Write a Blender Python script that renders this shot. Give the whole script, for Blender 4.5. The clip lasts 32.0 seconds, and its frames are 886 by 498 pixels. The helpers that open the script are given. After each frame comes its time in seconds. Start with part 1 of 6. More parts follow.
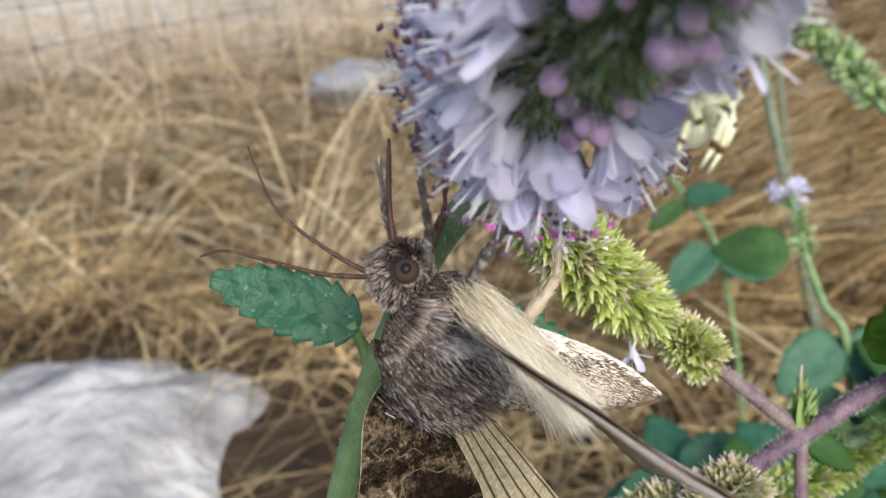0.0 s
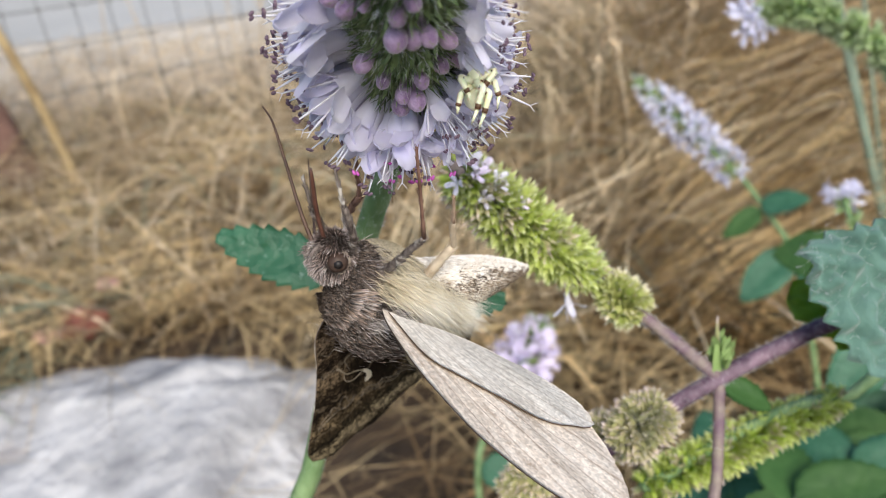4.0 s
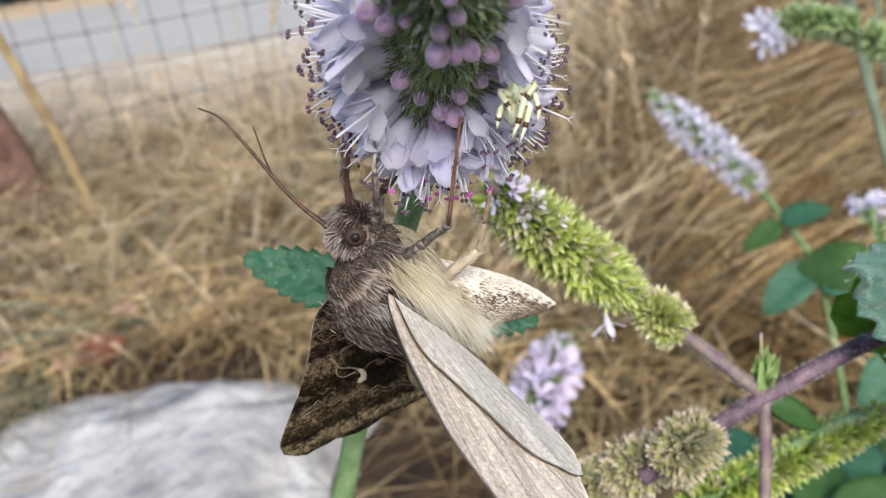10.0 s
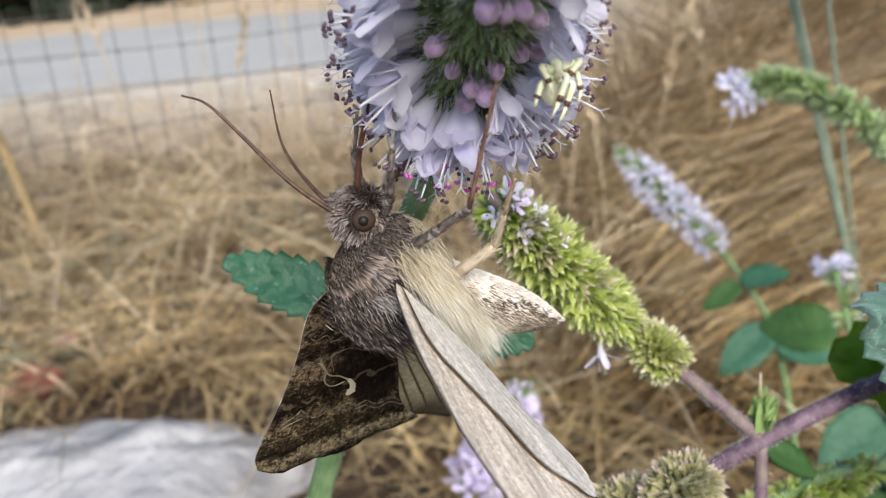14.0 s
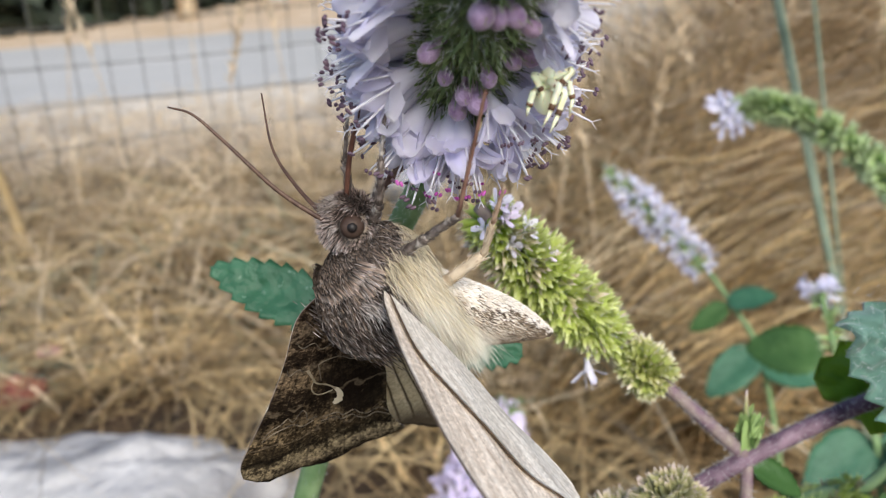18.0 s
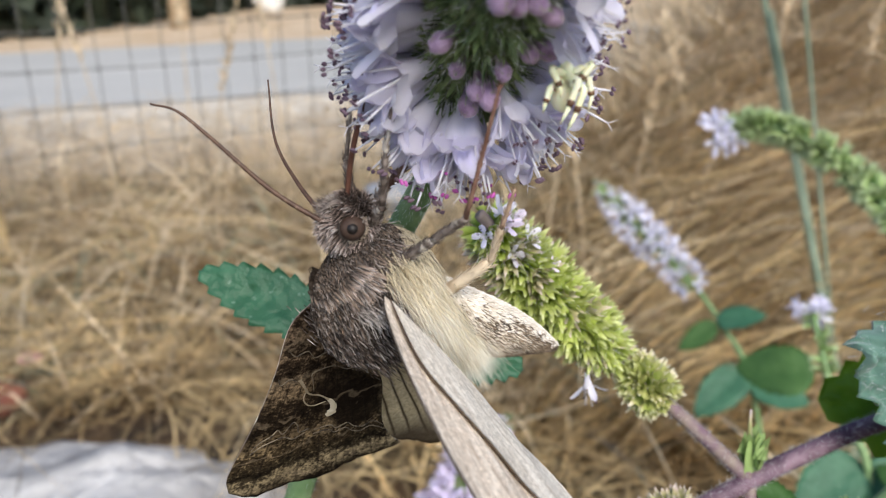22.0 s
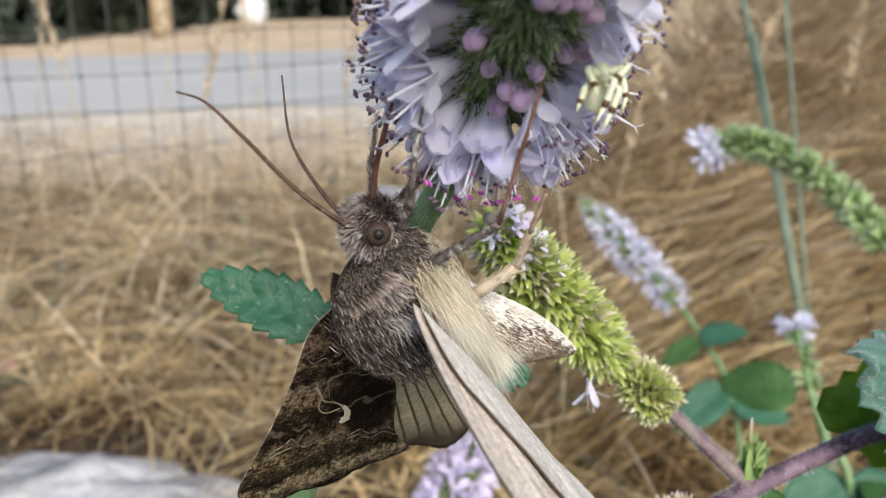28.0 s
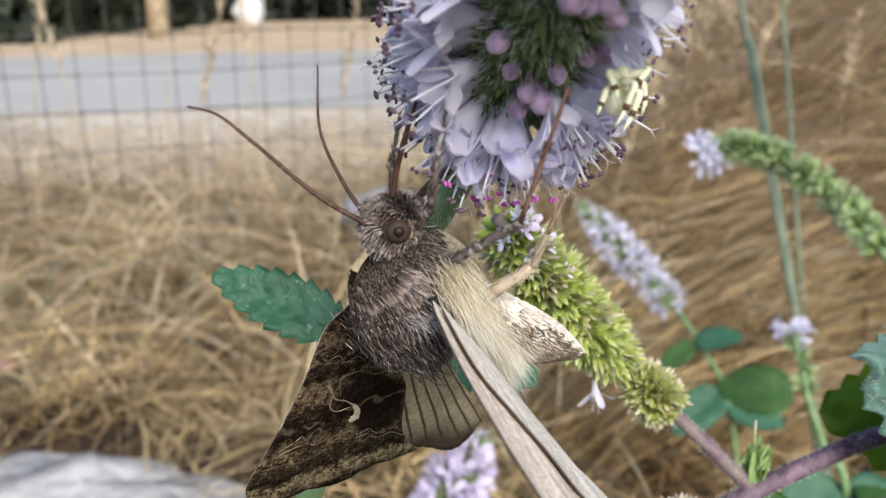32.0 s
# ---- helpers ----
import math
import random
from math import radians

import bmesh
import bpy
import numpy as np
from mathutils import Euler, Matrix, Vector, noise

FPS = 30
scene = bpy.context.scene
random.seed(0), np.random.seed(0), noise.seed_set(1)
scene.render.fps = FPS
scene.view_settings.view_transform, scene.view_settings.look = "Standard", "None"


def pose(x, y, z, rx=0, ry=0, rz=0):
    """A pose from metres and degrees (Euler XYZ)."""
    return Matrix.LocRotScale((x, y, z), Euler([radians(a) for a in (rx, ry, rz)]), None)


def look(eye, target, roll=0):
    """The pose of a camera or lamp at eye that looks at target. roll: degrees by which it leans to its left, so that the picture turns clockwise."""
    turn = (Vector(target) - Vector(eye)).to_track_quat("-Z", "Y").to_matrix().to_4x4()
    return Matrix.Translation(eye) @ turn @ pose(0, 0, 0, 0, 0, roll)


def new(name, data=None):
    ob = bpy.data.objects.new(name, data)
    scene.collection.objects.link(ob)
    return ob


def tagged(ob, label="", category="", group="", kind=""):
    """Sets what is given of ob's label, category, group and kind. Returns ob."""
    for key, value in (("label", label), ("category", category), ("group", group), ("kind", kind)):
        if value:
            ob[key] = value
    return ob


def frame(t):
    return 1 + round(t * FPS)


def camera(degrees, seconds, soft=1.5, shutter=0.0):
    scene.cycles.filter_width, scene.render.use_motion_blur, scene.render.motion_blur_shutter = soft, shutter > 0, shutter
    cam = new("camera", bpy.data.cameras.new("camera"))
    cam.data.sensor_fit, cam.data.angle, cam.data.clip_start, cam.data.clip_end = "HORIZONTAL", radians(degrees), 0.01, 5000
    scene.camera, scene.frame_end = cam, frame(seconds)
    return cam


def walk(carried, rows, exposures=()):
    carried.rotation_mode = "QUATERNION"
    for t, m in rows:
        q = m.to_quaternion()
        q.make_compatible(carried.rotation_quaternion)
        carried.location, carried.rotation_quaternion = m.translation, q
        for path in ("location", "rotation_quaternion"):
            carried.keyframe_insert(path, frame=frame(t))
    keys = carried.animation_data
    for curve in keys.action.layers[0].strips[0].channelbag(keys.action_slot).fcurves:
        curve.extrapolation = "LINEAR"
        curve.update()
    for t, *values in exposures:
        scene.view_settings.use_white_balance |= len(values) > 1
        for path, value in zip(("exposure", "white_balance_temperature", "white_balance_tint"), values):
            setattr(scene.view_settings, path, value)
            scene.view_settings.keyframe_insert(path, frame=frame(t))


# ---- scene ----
cam = camera(54.7, 32.0, soft=0.65)
METRES, EYE, TILT, LEAN, TURN = 0.09, 0.32, -27.0, 5.6, 0.0
ROWS = [
    (0.0, 0.0, 0.0, 0.0, -0.0, 0.0, 0.0),
    (0.5, -0.0127, 0.0105, 0.0006, -0.9, -1.5, -0.24),
    (1.0, 0.0006, -0.0069, 0.0235, -1.13, -3.02, -0.41),
    (1.5, 0.0161, -0.0357, 0.0323, -0.83, -4.19, -0.56),
    (2.0, 0.0249, -0.0576, 0.0358, -0.05, -4.5, -0.76),
    (2.5, 0.0509, -0.0989, 0.0249, 1.21, -3.9, -1.0),
    (4.5, 0.2551, -0.2188, -0.0891, 9.64, 2.54, -0.35),
    (5.0, 0.2966, -0.2402, -0.0846, 11.41, 3.28, 0.38),
    (5.5, 0.2993, -0.2459, -0.0768, 12.68, 3.51, 1.14),
    (6.0, 0.2686, -0.2395, -0.0819, 13.3, 3.44, 1.67),
    (6.5, 0.2687, -0.2356, -0.0854, 13.21, 3.18, 1.91),
    (7.0, 0.2615, -0.2303, -0.0933, 12.5, 2.88, 1.86),
    (7.5, 0.2288, -0.2065, -0.089, 11.36, 2.53, 1.58),
    (8.0, 0.1718, -0.1604, -0.0701, 10.13, 2.21, 1.21),
    (8.5, 0.1591, -0.1677, -0.0668, 9.12, 2.04, 0.85),
    (9.0, 0.1624, -0.1656, -0.0706, 8.53, 2.03, 0.6),
    (9.5, 0.1637, -0.1673, -0.0699, 8.37, 2.17, 0.45),
    (10.0, 0.1654, -0.1776, -0.067, 8.35, 2.33, 0.31),
    (10.5, 0.1638, -0.1848, -0.0675, 8.39, 2.56, 0.19),
    (11.0, 0.1628, -0.1853, -0.0642, 8.26, 2.85, -0.02),
    (11.5, 0.1643, -0.1881, -0.0641, 7.98, 3.28, -0.35),
    (12.0, 0.1476, -0.1775, -0.0762, 7.41, 3.78, -0.82),
    (12.5, 0.1353, -0.1422, -0.0984, 6.69, 4.38, -1.36),
    (13.0, 0.1188, -0.1277, -0.1005, 5.95, 5.0, -1.87),
    (13.5, 0.1179, -0.115, -0.105, 5.32, 5.52, -2.3),
    (14.0, 0.111, -0.1143, -0.1076, 4.94, 5.91, -2.59),
    (14.5, 0.1096, -0.1101, -0.1088, 4.64, 6.21, -2.79),
    (16.5, 0.1066, -0.11, -0.1175, 4.03, 7.06, -3.5),
    (17.0, 0.1083, -0.1087, -0.1176, 4.03, 7.11, -3.52),
    (17.5, 0.1097, -0.1124, -0.1136, 4.06, 7.13, -3.48),
    (18.0, 0.111, -0.1131, -0.1152, 4.07, 7.19, -3.49),
    (18.5, 0.1126, -0.1218, -0.1099, 4.06, 7.26, -3.53),
    (19.0, 0.1125, -0.1225, -0.1115, 4.07, 7.23, -3.59),
    (19.5, 0.1134, -0.1201, -0.1142, 4.05, 7.14, -3.67),
    (20.0, 0.1138, -0.1168, -0.1127, 3.95, 7.06, -3.77),
    (20.5, 0.1188, -0.1016, -0.1161, 3.73, 7.13, -3.92),
    (21.0, 0.0973, -0.074, -0.1171, 3.49, 7.43, -4.17),
    (21.5, 0.0954, -0.0762, -0.1144, 3.21, 7.85, -4.38),
    (22.0, 0.0961, -0.0778, -0.1184, 3.05, 8.22, -4.56),
    (22.5, 0.0965, -0.079, -0.1213, 2.99, 8.45, -4.66),
    (23.0, 0.0899, -0.0856, -0.1168, 2.97, 8.56, -4.72),
    (23.5, 0.09, -0.0837, -0.1195, 2.93, 8.66, -4.78),
    (24.0, 0.0917, -0.086, -0.1251, 2.88, 8.77, -4.88),
    (24.5, 0.092, -0.0853, -0.1254, 2.76, 8.9, -4.96),
    (25.0, 0.0922, -0.0805, -0.1274, 2.59, 9.02, -5.02),
    (25.5, 0.0889, -0.0808, -0.1298, 2.34, 9.12, -5.05),
    (27.5, 0.0685, -0.0671, -0.133, 1.49, 9.33, -5.22),
    (28.0, 0.0675, -0.0723, -0.1341, 1.52, 9.36, -5.24),
    (28.5, 0.0628, -0.076, -0.1321, 1.49, 9.4, -5.28),
    (29.0, 0.061, -0.071, -0.1355, 1.4, 9.44, -5.39),
    (29.5, 0.0601, -0.0708, -0.1379, 1.3, 9.47, -5.49),
    (30.0, 0.0611, -0.0693, -0.1427, 1.25, 9.46, -5.53),
    (30.5, 0.0611, -0.0694, -0.1414, 1.22, 9.46, -5.56),
    (31.0, 0.058, -0.0699, -0.1412, 1.18, 9.46, -5.57),
    (31.5, 0.052, -0.0754, -0.1372, 1.16, 9.51, -5.58),
    (32.0, 0.0534, -0.0759, -0.1378, 1.1, 9.57, -5.64),
]
walk(cam, [(t, pose(0, 0, EYE, TILT, LEAN, TURN) @ pose(METRES * x, METRES * y, METRES * z, 90 + pitch, roll, yaw)) for t, x, y, z, yaw, pitch, roll in ROWS])

# depth of field of the close-up lens
cam.data.dof.use_dof = True
cam.data.dof.focus_distance = 0.0625
cam.data.dof.aperture_fstop = 55.0

# ---- world and light ----
world = bpy.data.worlds.new("world")
scene.world = world
world.use_nodes = True
wn = world.node_tree
sky = wn.nodes.new("ShaderNodeTexSky")
sky.sky_type, sky.sun_disc = "NISHITA", False
sky.sun_elevation, sky.sun_rotation = radians(39.7), radians(157.7)
wn.links.new(sky.outputs[0], wn.nodes["Background"].inputs[0])
wn.nodes["Background"].inputs[1].default_value = 0.15
sun = new("sun", bpy.data.lights.new("sun", "SUN"))
sun.data.energy, sun.data.angle, sun.data.color = 3.25, radians(30), (1.0, 0.93, 0.83)
sun.matrix_world = look((0.80, -1.95, 1.75), (0, 0, 0))
scene.view_settings.exposure = 0.24

MM = 0.001


# ---- materials ----
def mat(name, base, rough=0.6, second=None, scale=200.0, detail=4.0, bump=0.0, bump_scale=None, island=0.0, objvar=0.0,
        metal=0.0, sheen=0.0, sss=0.0, through_light=0.0, spec=0.4, grain=None):
    m = bpy.data.materials.new(name)
    m.use_nodes = True
    nt = m.node_tree
    nd, lk = nt.nodes, nt.links
    b = nd["Principled BSDF"]
    b.inputs["Roughness"].default_value = rough
    b.inputs["Metallic"].default_value = metal
    b.inputs["Specular IOR Level"].default_value = spec
    if sheen:
        b.inputs["Sheen Weight"].default_value = sheen
    if sss:
        b.inputs["Subsurface Weight"].default_value = sss
        b.inputs["Subsurface Scale"].default_value = 0.0008
    tc = nd.new("ShaderNodeTexCoord")
    no = nd.new("ShaderNodeTexNoise")
    no.inputs["Scale"].default_value, no.inputs["Detail"].default_value = scale, detail
    lk.new(tc.outputs["Object"], no.inputs["Vector"])
    ramp = nd.new("ShaderNodeValToRGB")
    ramp.color_ramp.elements[0].position, ramp.color_ramp.elements[1].position = 0.35, 0.68
    ramp.color_ramp.elements[0].color = (*base, 1)
    ramp.color_ramp.elements[1].color = (*(second or [min(1, c * 1.35) for c in base]), 1)
    lk.new(no.outputs["Fac"], ramp.inputs["Fac"])
    col = ramp.outputs["Color"]
    if grain:
        n2 = nd.new("ShaderNodeTexNoise")
        n2.inputs["Scale"].default_value, n2.inputs["Detail"].default_value = grain[0], 3.0
        lk.new(tc.outputs["Object"], n2.inputs["Vector"])
        mx = nd.new("ShaderNodeMix")
        mx.data_type, mx.blend_type = "RGBA", "MIX"
        r2 = nd.new("ShaderNodeValToRGB")
        r2.color_ramp.elements[0].position, r2.color_ramp.elements[1].position = grain[2], grain[2] + 0.12
        lk.new(n2.outputs["Fac"], r2.inputs["Fac"])
        lk.new(r2.outputs["Color"], mx.inputs["Factor"])
        lk.new(col, mx.inputs["A"])
        mx.inputs["B"].default_value = (*grain[1], 1)
        col = mx.outputs["Result"]
    if island or objvar:
        hs = nd.new("ShaderNodeHueSaturation")
        src = nd.new("ShaderNodeNewGeometry").outputs["Random Per Island"] if island else nd.new("ShaderNodeObjectInfo").outputs["Random"]
        mr = nd.new("ShaderNodeMapRange")
        a = island or objvar
        mr.inputs["To Min"].default_value, mr.inputs["To Max"].default_value = 1 - a, 1 + a
        lk.new(src, mr.inputs["Value"])
        lk.new(mr.outputs["Result"], hs.inputs["Value"])
        lk.new(col, hs.inputs["Color"])
        col = hs.outputs["Color"]
    lk.new(col, b.inputs["Base Color"])
    if bump:
        bt = nd.new("ShaderNodeTexNoise")
        bt.inputs["Scale"].default_value, bt.inputs["Detail"].default_value = bump_scale or scale * 3, 5.0
        lk.new(tc.outputs["Object"], bt.inputs["Vector"])
        bp = nd.new("ShaderNodeBump")
        bp.inputs["Strength"].default_value, bp.inputs["Distance"].default_value = bump, 0.5 / (bump_scale or scale * 3)
        lk.new(bt.outputs["Fac"], bp.inputs["Height"])
        lk.new(bp.outputs["Normal"], b.inputs["Normal"])
    if through_light:
        tr = nd.new("ShaderNodeBsdfTranslucent")
        lk.new(col, tr.inputs["Color"])
        ms = nd.new("ShaderNodeMixShader")
        ms.inputs[0].default_value = through_light
        lk.new(b.outputs[0], ms.inputs[1])
        lk.new(tr.outputs[0], ms.inputs[2])
        lk.new(ms.outputs[0], nd["Material Output"].inputs["Surface"])
    return m


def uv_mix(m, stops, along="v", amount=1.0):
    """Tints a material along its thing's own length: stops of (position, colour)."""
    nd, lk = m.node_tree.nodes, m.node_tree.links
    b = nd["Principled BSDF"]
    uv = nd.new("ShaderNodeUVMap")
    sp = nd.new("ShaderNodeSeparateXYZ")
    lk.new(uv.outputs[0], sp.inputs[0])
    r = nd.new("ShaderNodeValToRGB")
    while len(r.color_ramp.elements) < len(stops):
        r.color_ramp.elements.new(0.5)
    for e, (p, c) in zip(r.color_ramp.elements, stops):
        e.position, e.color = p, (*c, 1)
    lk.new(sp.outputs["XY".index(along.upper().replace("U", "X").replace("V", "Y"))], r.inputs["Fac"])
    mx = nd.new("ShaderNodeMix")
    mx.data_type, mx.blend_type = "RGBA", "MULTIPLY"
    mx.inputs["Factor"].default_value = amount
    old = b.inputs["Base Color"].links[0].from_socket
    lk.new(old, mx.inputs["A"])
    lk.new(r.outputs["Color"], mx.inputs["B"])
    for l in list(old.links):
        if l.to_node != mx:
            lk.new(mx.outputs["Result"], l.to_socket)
    return m


def wing_mat(name, dark, mid, light, veins, vein_col, bands, rough=0.75, border=None, vein_show=0.75, lines=None, vein_wide=0.08, zones=None, speck=(0.62, 1.42), streak=0.0, sheer=0.0):
    """Scaly wing: cross bands with ragged edges, fine veins that fan out from the base, grains of single scales."""
    m = bpy.data.materials.new(name)
    m.use_nodes = True
    nt = m.node_tree
    nd, lk = nt.nodes, nt.links
    b = nd["Principled BSDF"]
    b.inputs["Roughness"].default_value = rough
    b.inputs["Specular IOR Level"].default_value = 0.05
    uv = nd.new("ShaderNodeUVMap")

    def math_node(op, a, c=None):
        n = nd.new("ShaderNodeMath")
        n.operation = op
        for i, x in enumerate((a, c)):
            if x is None:
                continue
            if isinstance(x, (int, float)):
                n.inputs[i].default_value = x
            else:
                lk.new(x, n.inputs[i])
        return n.outputs[0]

    def noise_node(sc, det, vec=None):
        n = nd.new("ShaderNodeTexNoise")
        n.inputs["Scale"].default_value, n.inputs["Detail"].default_value = sc, det
        lk.new(vec or uv.outputs[0], n.inputs["Vector"])
        return n.outputs["Fac"]

    sp = nd.new("ShaderNodeSeparateXYZ")
    lk.new(uv.outputs[0], sp.inputs[0])
    u, v = sp.outputs[0], sp.outputs[1]
    wob = noise_node(8.0, 5.0)
    edge = math_node("ADD", u, math_node("MULTIPLY", v, 0.35))
    band = math_node("SINE", math_node("ADD", math_node("MULTIPLY", edge, bands), math_node("MULTIPLY", wob, 7.0)))
    band = math_node("MULTIPLY", math_node("ADD", band, 1.0), 0.5)
    fine = noise_node(34.0, 8.0)
    grit = noise_node(95.0, 4.0)
    mixv = math_node("ADD", math_node("MULTIPLY", band, 0.14), math_node("ADD", math_node("MULTIPLY", fine, 0.52), math_node("MULTIPLY", grit, 0.42)))
    r = nd.new("ShaderNodeValToRGB")
    r.color_ramp.elements.new(0.5)
    for e, p, c in zip(r.color_ramp.elements, (0.36, 0.52, 0.70), (dark, mid, light)):
        e.position, e.color = p, (*c, 1)
    if streak:
        # rubbed streaks of scales that follow the veins
        cv = nd.new("ShaderNodeCombineXYZ")
        lk.new(math_node("MULTIPLY", math_node("DIVIDE", v, math_node("ADD", u, 0.2)), 26.0), cv.inputs[0])
        lk.new(math_node("MULTIPLY", u, 5.0), cv.inputs[1])
        mixv = math_node("ADD", math_node("MULTIPLY", mixv, 1.0 - streak), math_node("MULTIPLY", noise_node(1.0, 6.0, cv.outputs[0]), streak))
    lk.new(mixv, r.inputs["Fac"])
    ground = r.outputs["Color"]
    if zones:
        # cross zones parallel to the outer margin, with wavy edges, and a dark patch behind the middle
        slope = math_node("ADD", u, math_node("MULTIPLY", v, 0.27))
        wavy = math_node("ADD", math_node("MULTIPLY", noise_node(12.0, 4.0), 0.13), -0.065)
        zr = nd.new("ShaderNodeValToRGB")
        while len(zr.color_ramp.elements) < len(zones):
            zr.color_ramp.elements.new(0.5)
        for e, (p, c) in zip(zr.color_ramp.elements, zones):
            e.position, e.color = p, (*c, 1)
        lk.new(math_node("ADD", slope, wavy), zr.inputs["Fac"])
        zm = nd.new("ShaderNodeMix")
        zm.data_type, zm.blend_type = "RGBA", "MULTIPLY"
        zm.inputs["Factor"].default_value = 1.0
        lk.new(r.outputs["Color"], zm.inputs["A"])
        lk.new(zr.outputs["Color"], zm.inputs["B"])
        du = math_node("MULTIPLY", math_node("SUBTRACT", math_node("SUBTRACT", u, 0.30), math_node("MULTIPLY", v, 0.55)), 6.6)
        dv = math_node("MULTIPLY", math_node("SUBTRACT", v, 0.265), 5.6)
        away = math_node("ADD", math_node("SQRT", math_node("ADD", math_node("MULTIPLY", du, du), math_node("MULTIPLY", dv, dv))), math_node("MULTIPLY", wavy, 4.0))
        pr = nd.new("ShaderNodeMapRange")
        pr.inputs["From Min"].default_value, pr.inputs["From Max"].default_value = 0.75, 1.0
        pr.inputs["To Min"].default_value, pr.inputs["To Max"].default_value = 0.9, 0.0
        lk.new(away, pr.inputs["Value"])
        pm = nd.new("ShaderNodeMix")
        pm.data_type = "RGBA"
        lk.new(pr.outputs[0], pm.inputs["Factor"])
        lk.new(zm.outputs["Result"], pm.inputs["A"])
        pm.inputs["B"].default_value = (0.009, 0.006, 0.0042, 1)
        ground = pm.outputs["Result"]
    fan = math_node("DIVIDE", v, math_node("ADD", u, 0.2))
    vm = math_node("ABSOLUTE", math_node("SUBTRACT", math_node("FRACT", math_node("ADD", math_node("MULTIPLY", fan, veins), math_node("MULTIPLY", wob, 0.25))), 0.5))
    vl = nd.new("ShaderNodeMapRange")
    vl.inputs["From Min"].default_value, vl.inputs["From Max"].default_value = 0.02, vein_wide
    vl.inputs["To Min"].default_value, vl.inputs["To Max"].default_value = vein_show, 0.0
    lk.new(vm, vl.inputs["Value"])
    mx = nd.new("ShaderNodeMix")
    mx.data_type = "RGBA"
    lk.new(vl.outputs[0], mx.inputs["Factor"])
    lk.new(ground, mx.inputs["A"])
    mx.inputs["B"].default_value = (*vein_col, 1)
    col = mx.outputs["Result"]
    if lines:
        warp = noise_node(11.0, 3.0)
        ln = math_node("ABSOLUTE", math_node("SUBTRACT", math_node("FRACT", math_node("ADD", math_node("MULTIPLY", warp, 1.1), math_node("MULTIPLY", edge, 5.5))), 0.5))
        lr = nd.new("ShaderNodeMapRange")
        lr.inputs["From Min"].default_value, lr.inputs["From Max"].default_value = 0.01, 0.07
        lr.inputs["To Min"].default_value, lr.inputs["To Max"].default_value = 0.42, 0.0
        lk.new(ln, lr.inputs["Value"])
        gate = math_node("MULTIPLY", lr.outputs[0], math_node("GREATER_THAN", noise_node(5.0, 2.0), 0.47))
        m3 = nd.new("ShaderNodeMix")
        m3.data_type = "RGBA"
        lk.new(gate, m3.inputs["Factor"])
        lk.new(col, m3.inputs["A"])
        m3.inputs["B"].default_value = (*lines, 1)
        col = m3.outputs["Result"]
    if border:
        br = nd.new("ShaderNodeMapRange")
        br.inputs["From Min"].default_value, br.inputs["From Max"].default_value = border[0], border[0] + 0.16
        lk.new(math_node("ADD", u, math_node("MULTIPLY", wob, 0.10)), br.inputs["Value"])
        m2 = nd.new("ShaderNodeMix")
        m2.data_type = "RGBA"
        lk.new(br.outputs[0], m2.inputs["Factor"])
        lk.new(col, m2.inputs["A"])
        m2.inputs["B"].default_value = (*border[1], 1)
        col = m2.outputs["Result"]
    sc = nd.new("ShaderNodeTexVoronoi")
    sc.inputs["Scale"].default_value = 110.0
    lk.new(uv.outputs[0], sc.inputs["Vector"])
    hs = nd.new("ShaderNodeHueSaturation")
    mr = nd.new("ShaderNodeMapRange")
    mr.inputs["To Min"].default_value, mr.inputs["To Max"].default_value = speck
    lk.new(sc.outputs["Color"], mr.inputs["Value"])
    lk.new(mr.outputs[0], hs.inputs["Value"])
    lk.new(col, hs.inputs["Color"])
    lk.new(hs.outputs[0], b.inputs["Base Color"])
    bp = nd.new("ShaderNodeBump")
    bp.inputs["Strength"].default_value, bp.inputs["Distance"].default_value = 0.5, 0.0001
    lk.new(math_node("ADD", math_node("MULTIPLY", vl.outputs[0], 0.8), fine), bp.inputs["Height"])
    lk.new(bp.outputs[0], b.inputs["Normal"])
    if sheer:
        tr = nd.new("ShaderNodeBsdfTranslucent")
        lk.new(hs.outputs[0], tr.inputs["Color"])
        ms = nd.new("ShaderNodeMixShader")
        ms.inputs[0].default_value = sheer
        lk.new(b.outputs[0], ms.inputs[1])
        lk.new(tr.outputs[0], ms.inputs[2])
        lk.new(ms.outputs[0], nd["Material Output"].inputs["Surface"])
    return m


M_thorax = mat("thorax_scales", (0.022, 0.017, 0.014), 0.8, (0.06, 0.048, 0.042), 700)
# pale tips are own colour; dark roots and near-black scales also paint gap shade
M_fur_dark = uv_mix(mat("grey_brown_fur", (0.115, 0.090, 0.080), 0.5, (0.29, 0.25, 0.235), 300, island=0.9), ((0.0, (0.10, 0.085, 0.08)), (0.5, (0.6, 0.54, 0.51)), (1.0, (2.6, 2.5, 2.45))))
M_fur_black = mat("near_black_scales", (0.016, 0.012, 0.010), 0.5, (0.055, 0.042, 0.036), 500, island=0.5)
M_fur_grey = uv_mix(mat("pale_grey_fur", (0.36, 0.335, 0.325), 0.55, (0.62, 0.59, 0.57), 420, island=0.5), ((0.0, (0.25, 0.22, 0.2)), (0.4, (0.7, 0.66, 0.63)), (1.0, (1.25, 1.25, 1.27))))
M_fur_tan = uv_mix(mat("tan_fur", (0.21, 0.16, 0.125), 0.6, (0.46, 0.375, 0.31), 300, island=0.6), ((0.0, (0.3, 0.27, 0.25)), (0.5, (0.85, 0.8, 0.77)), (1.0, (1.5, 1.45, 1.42))))
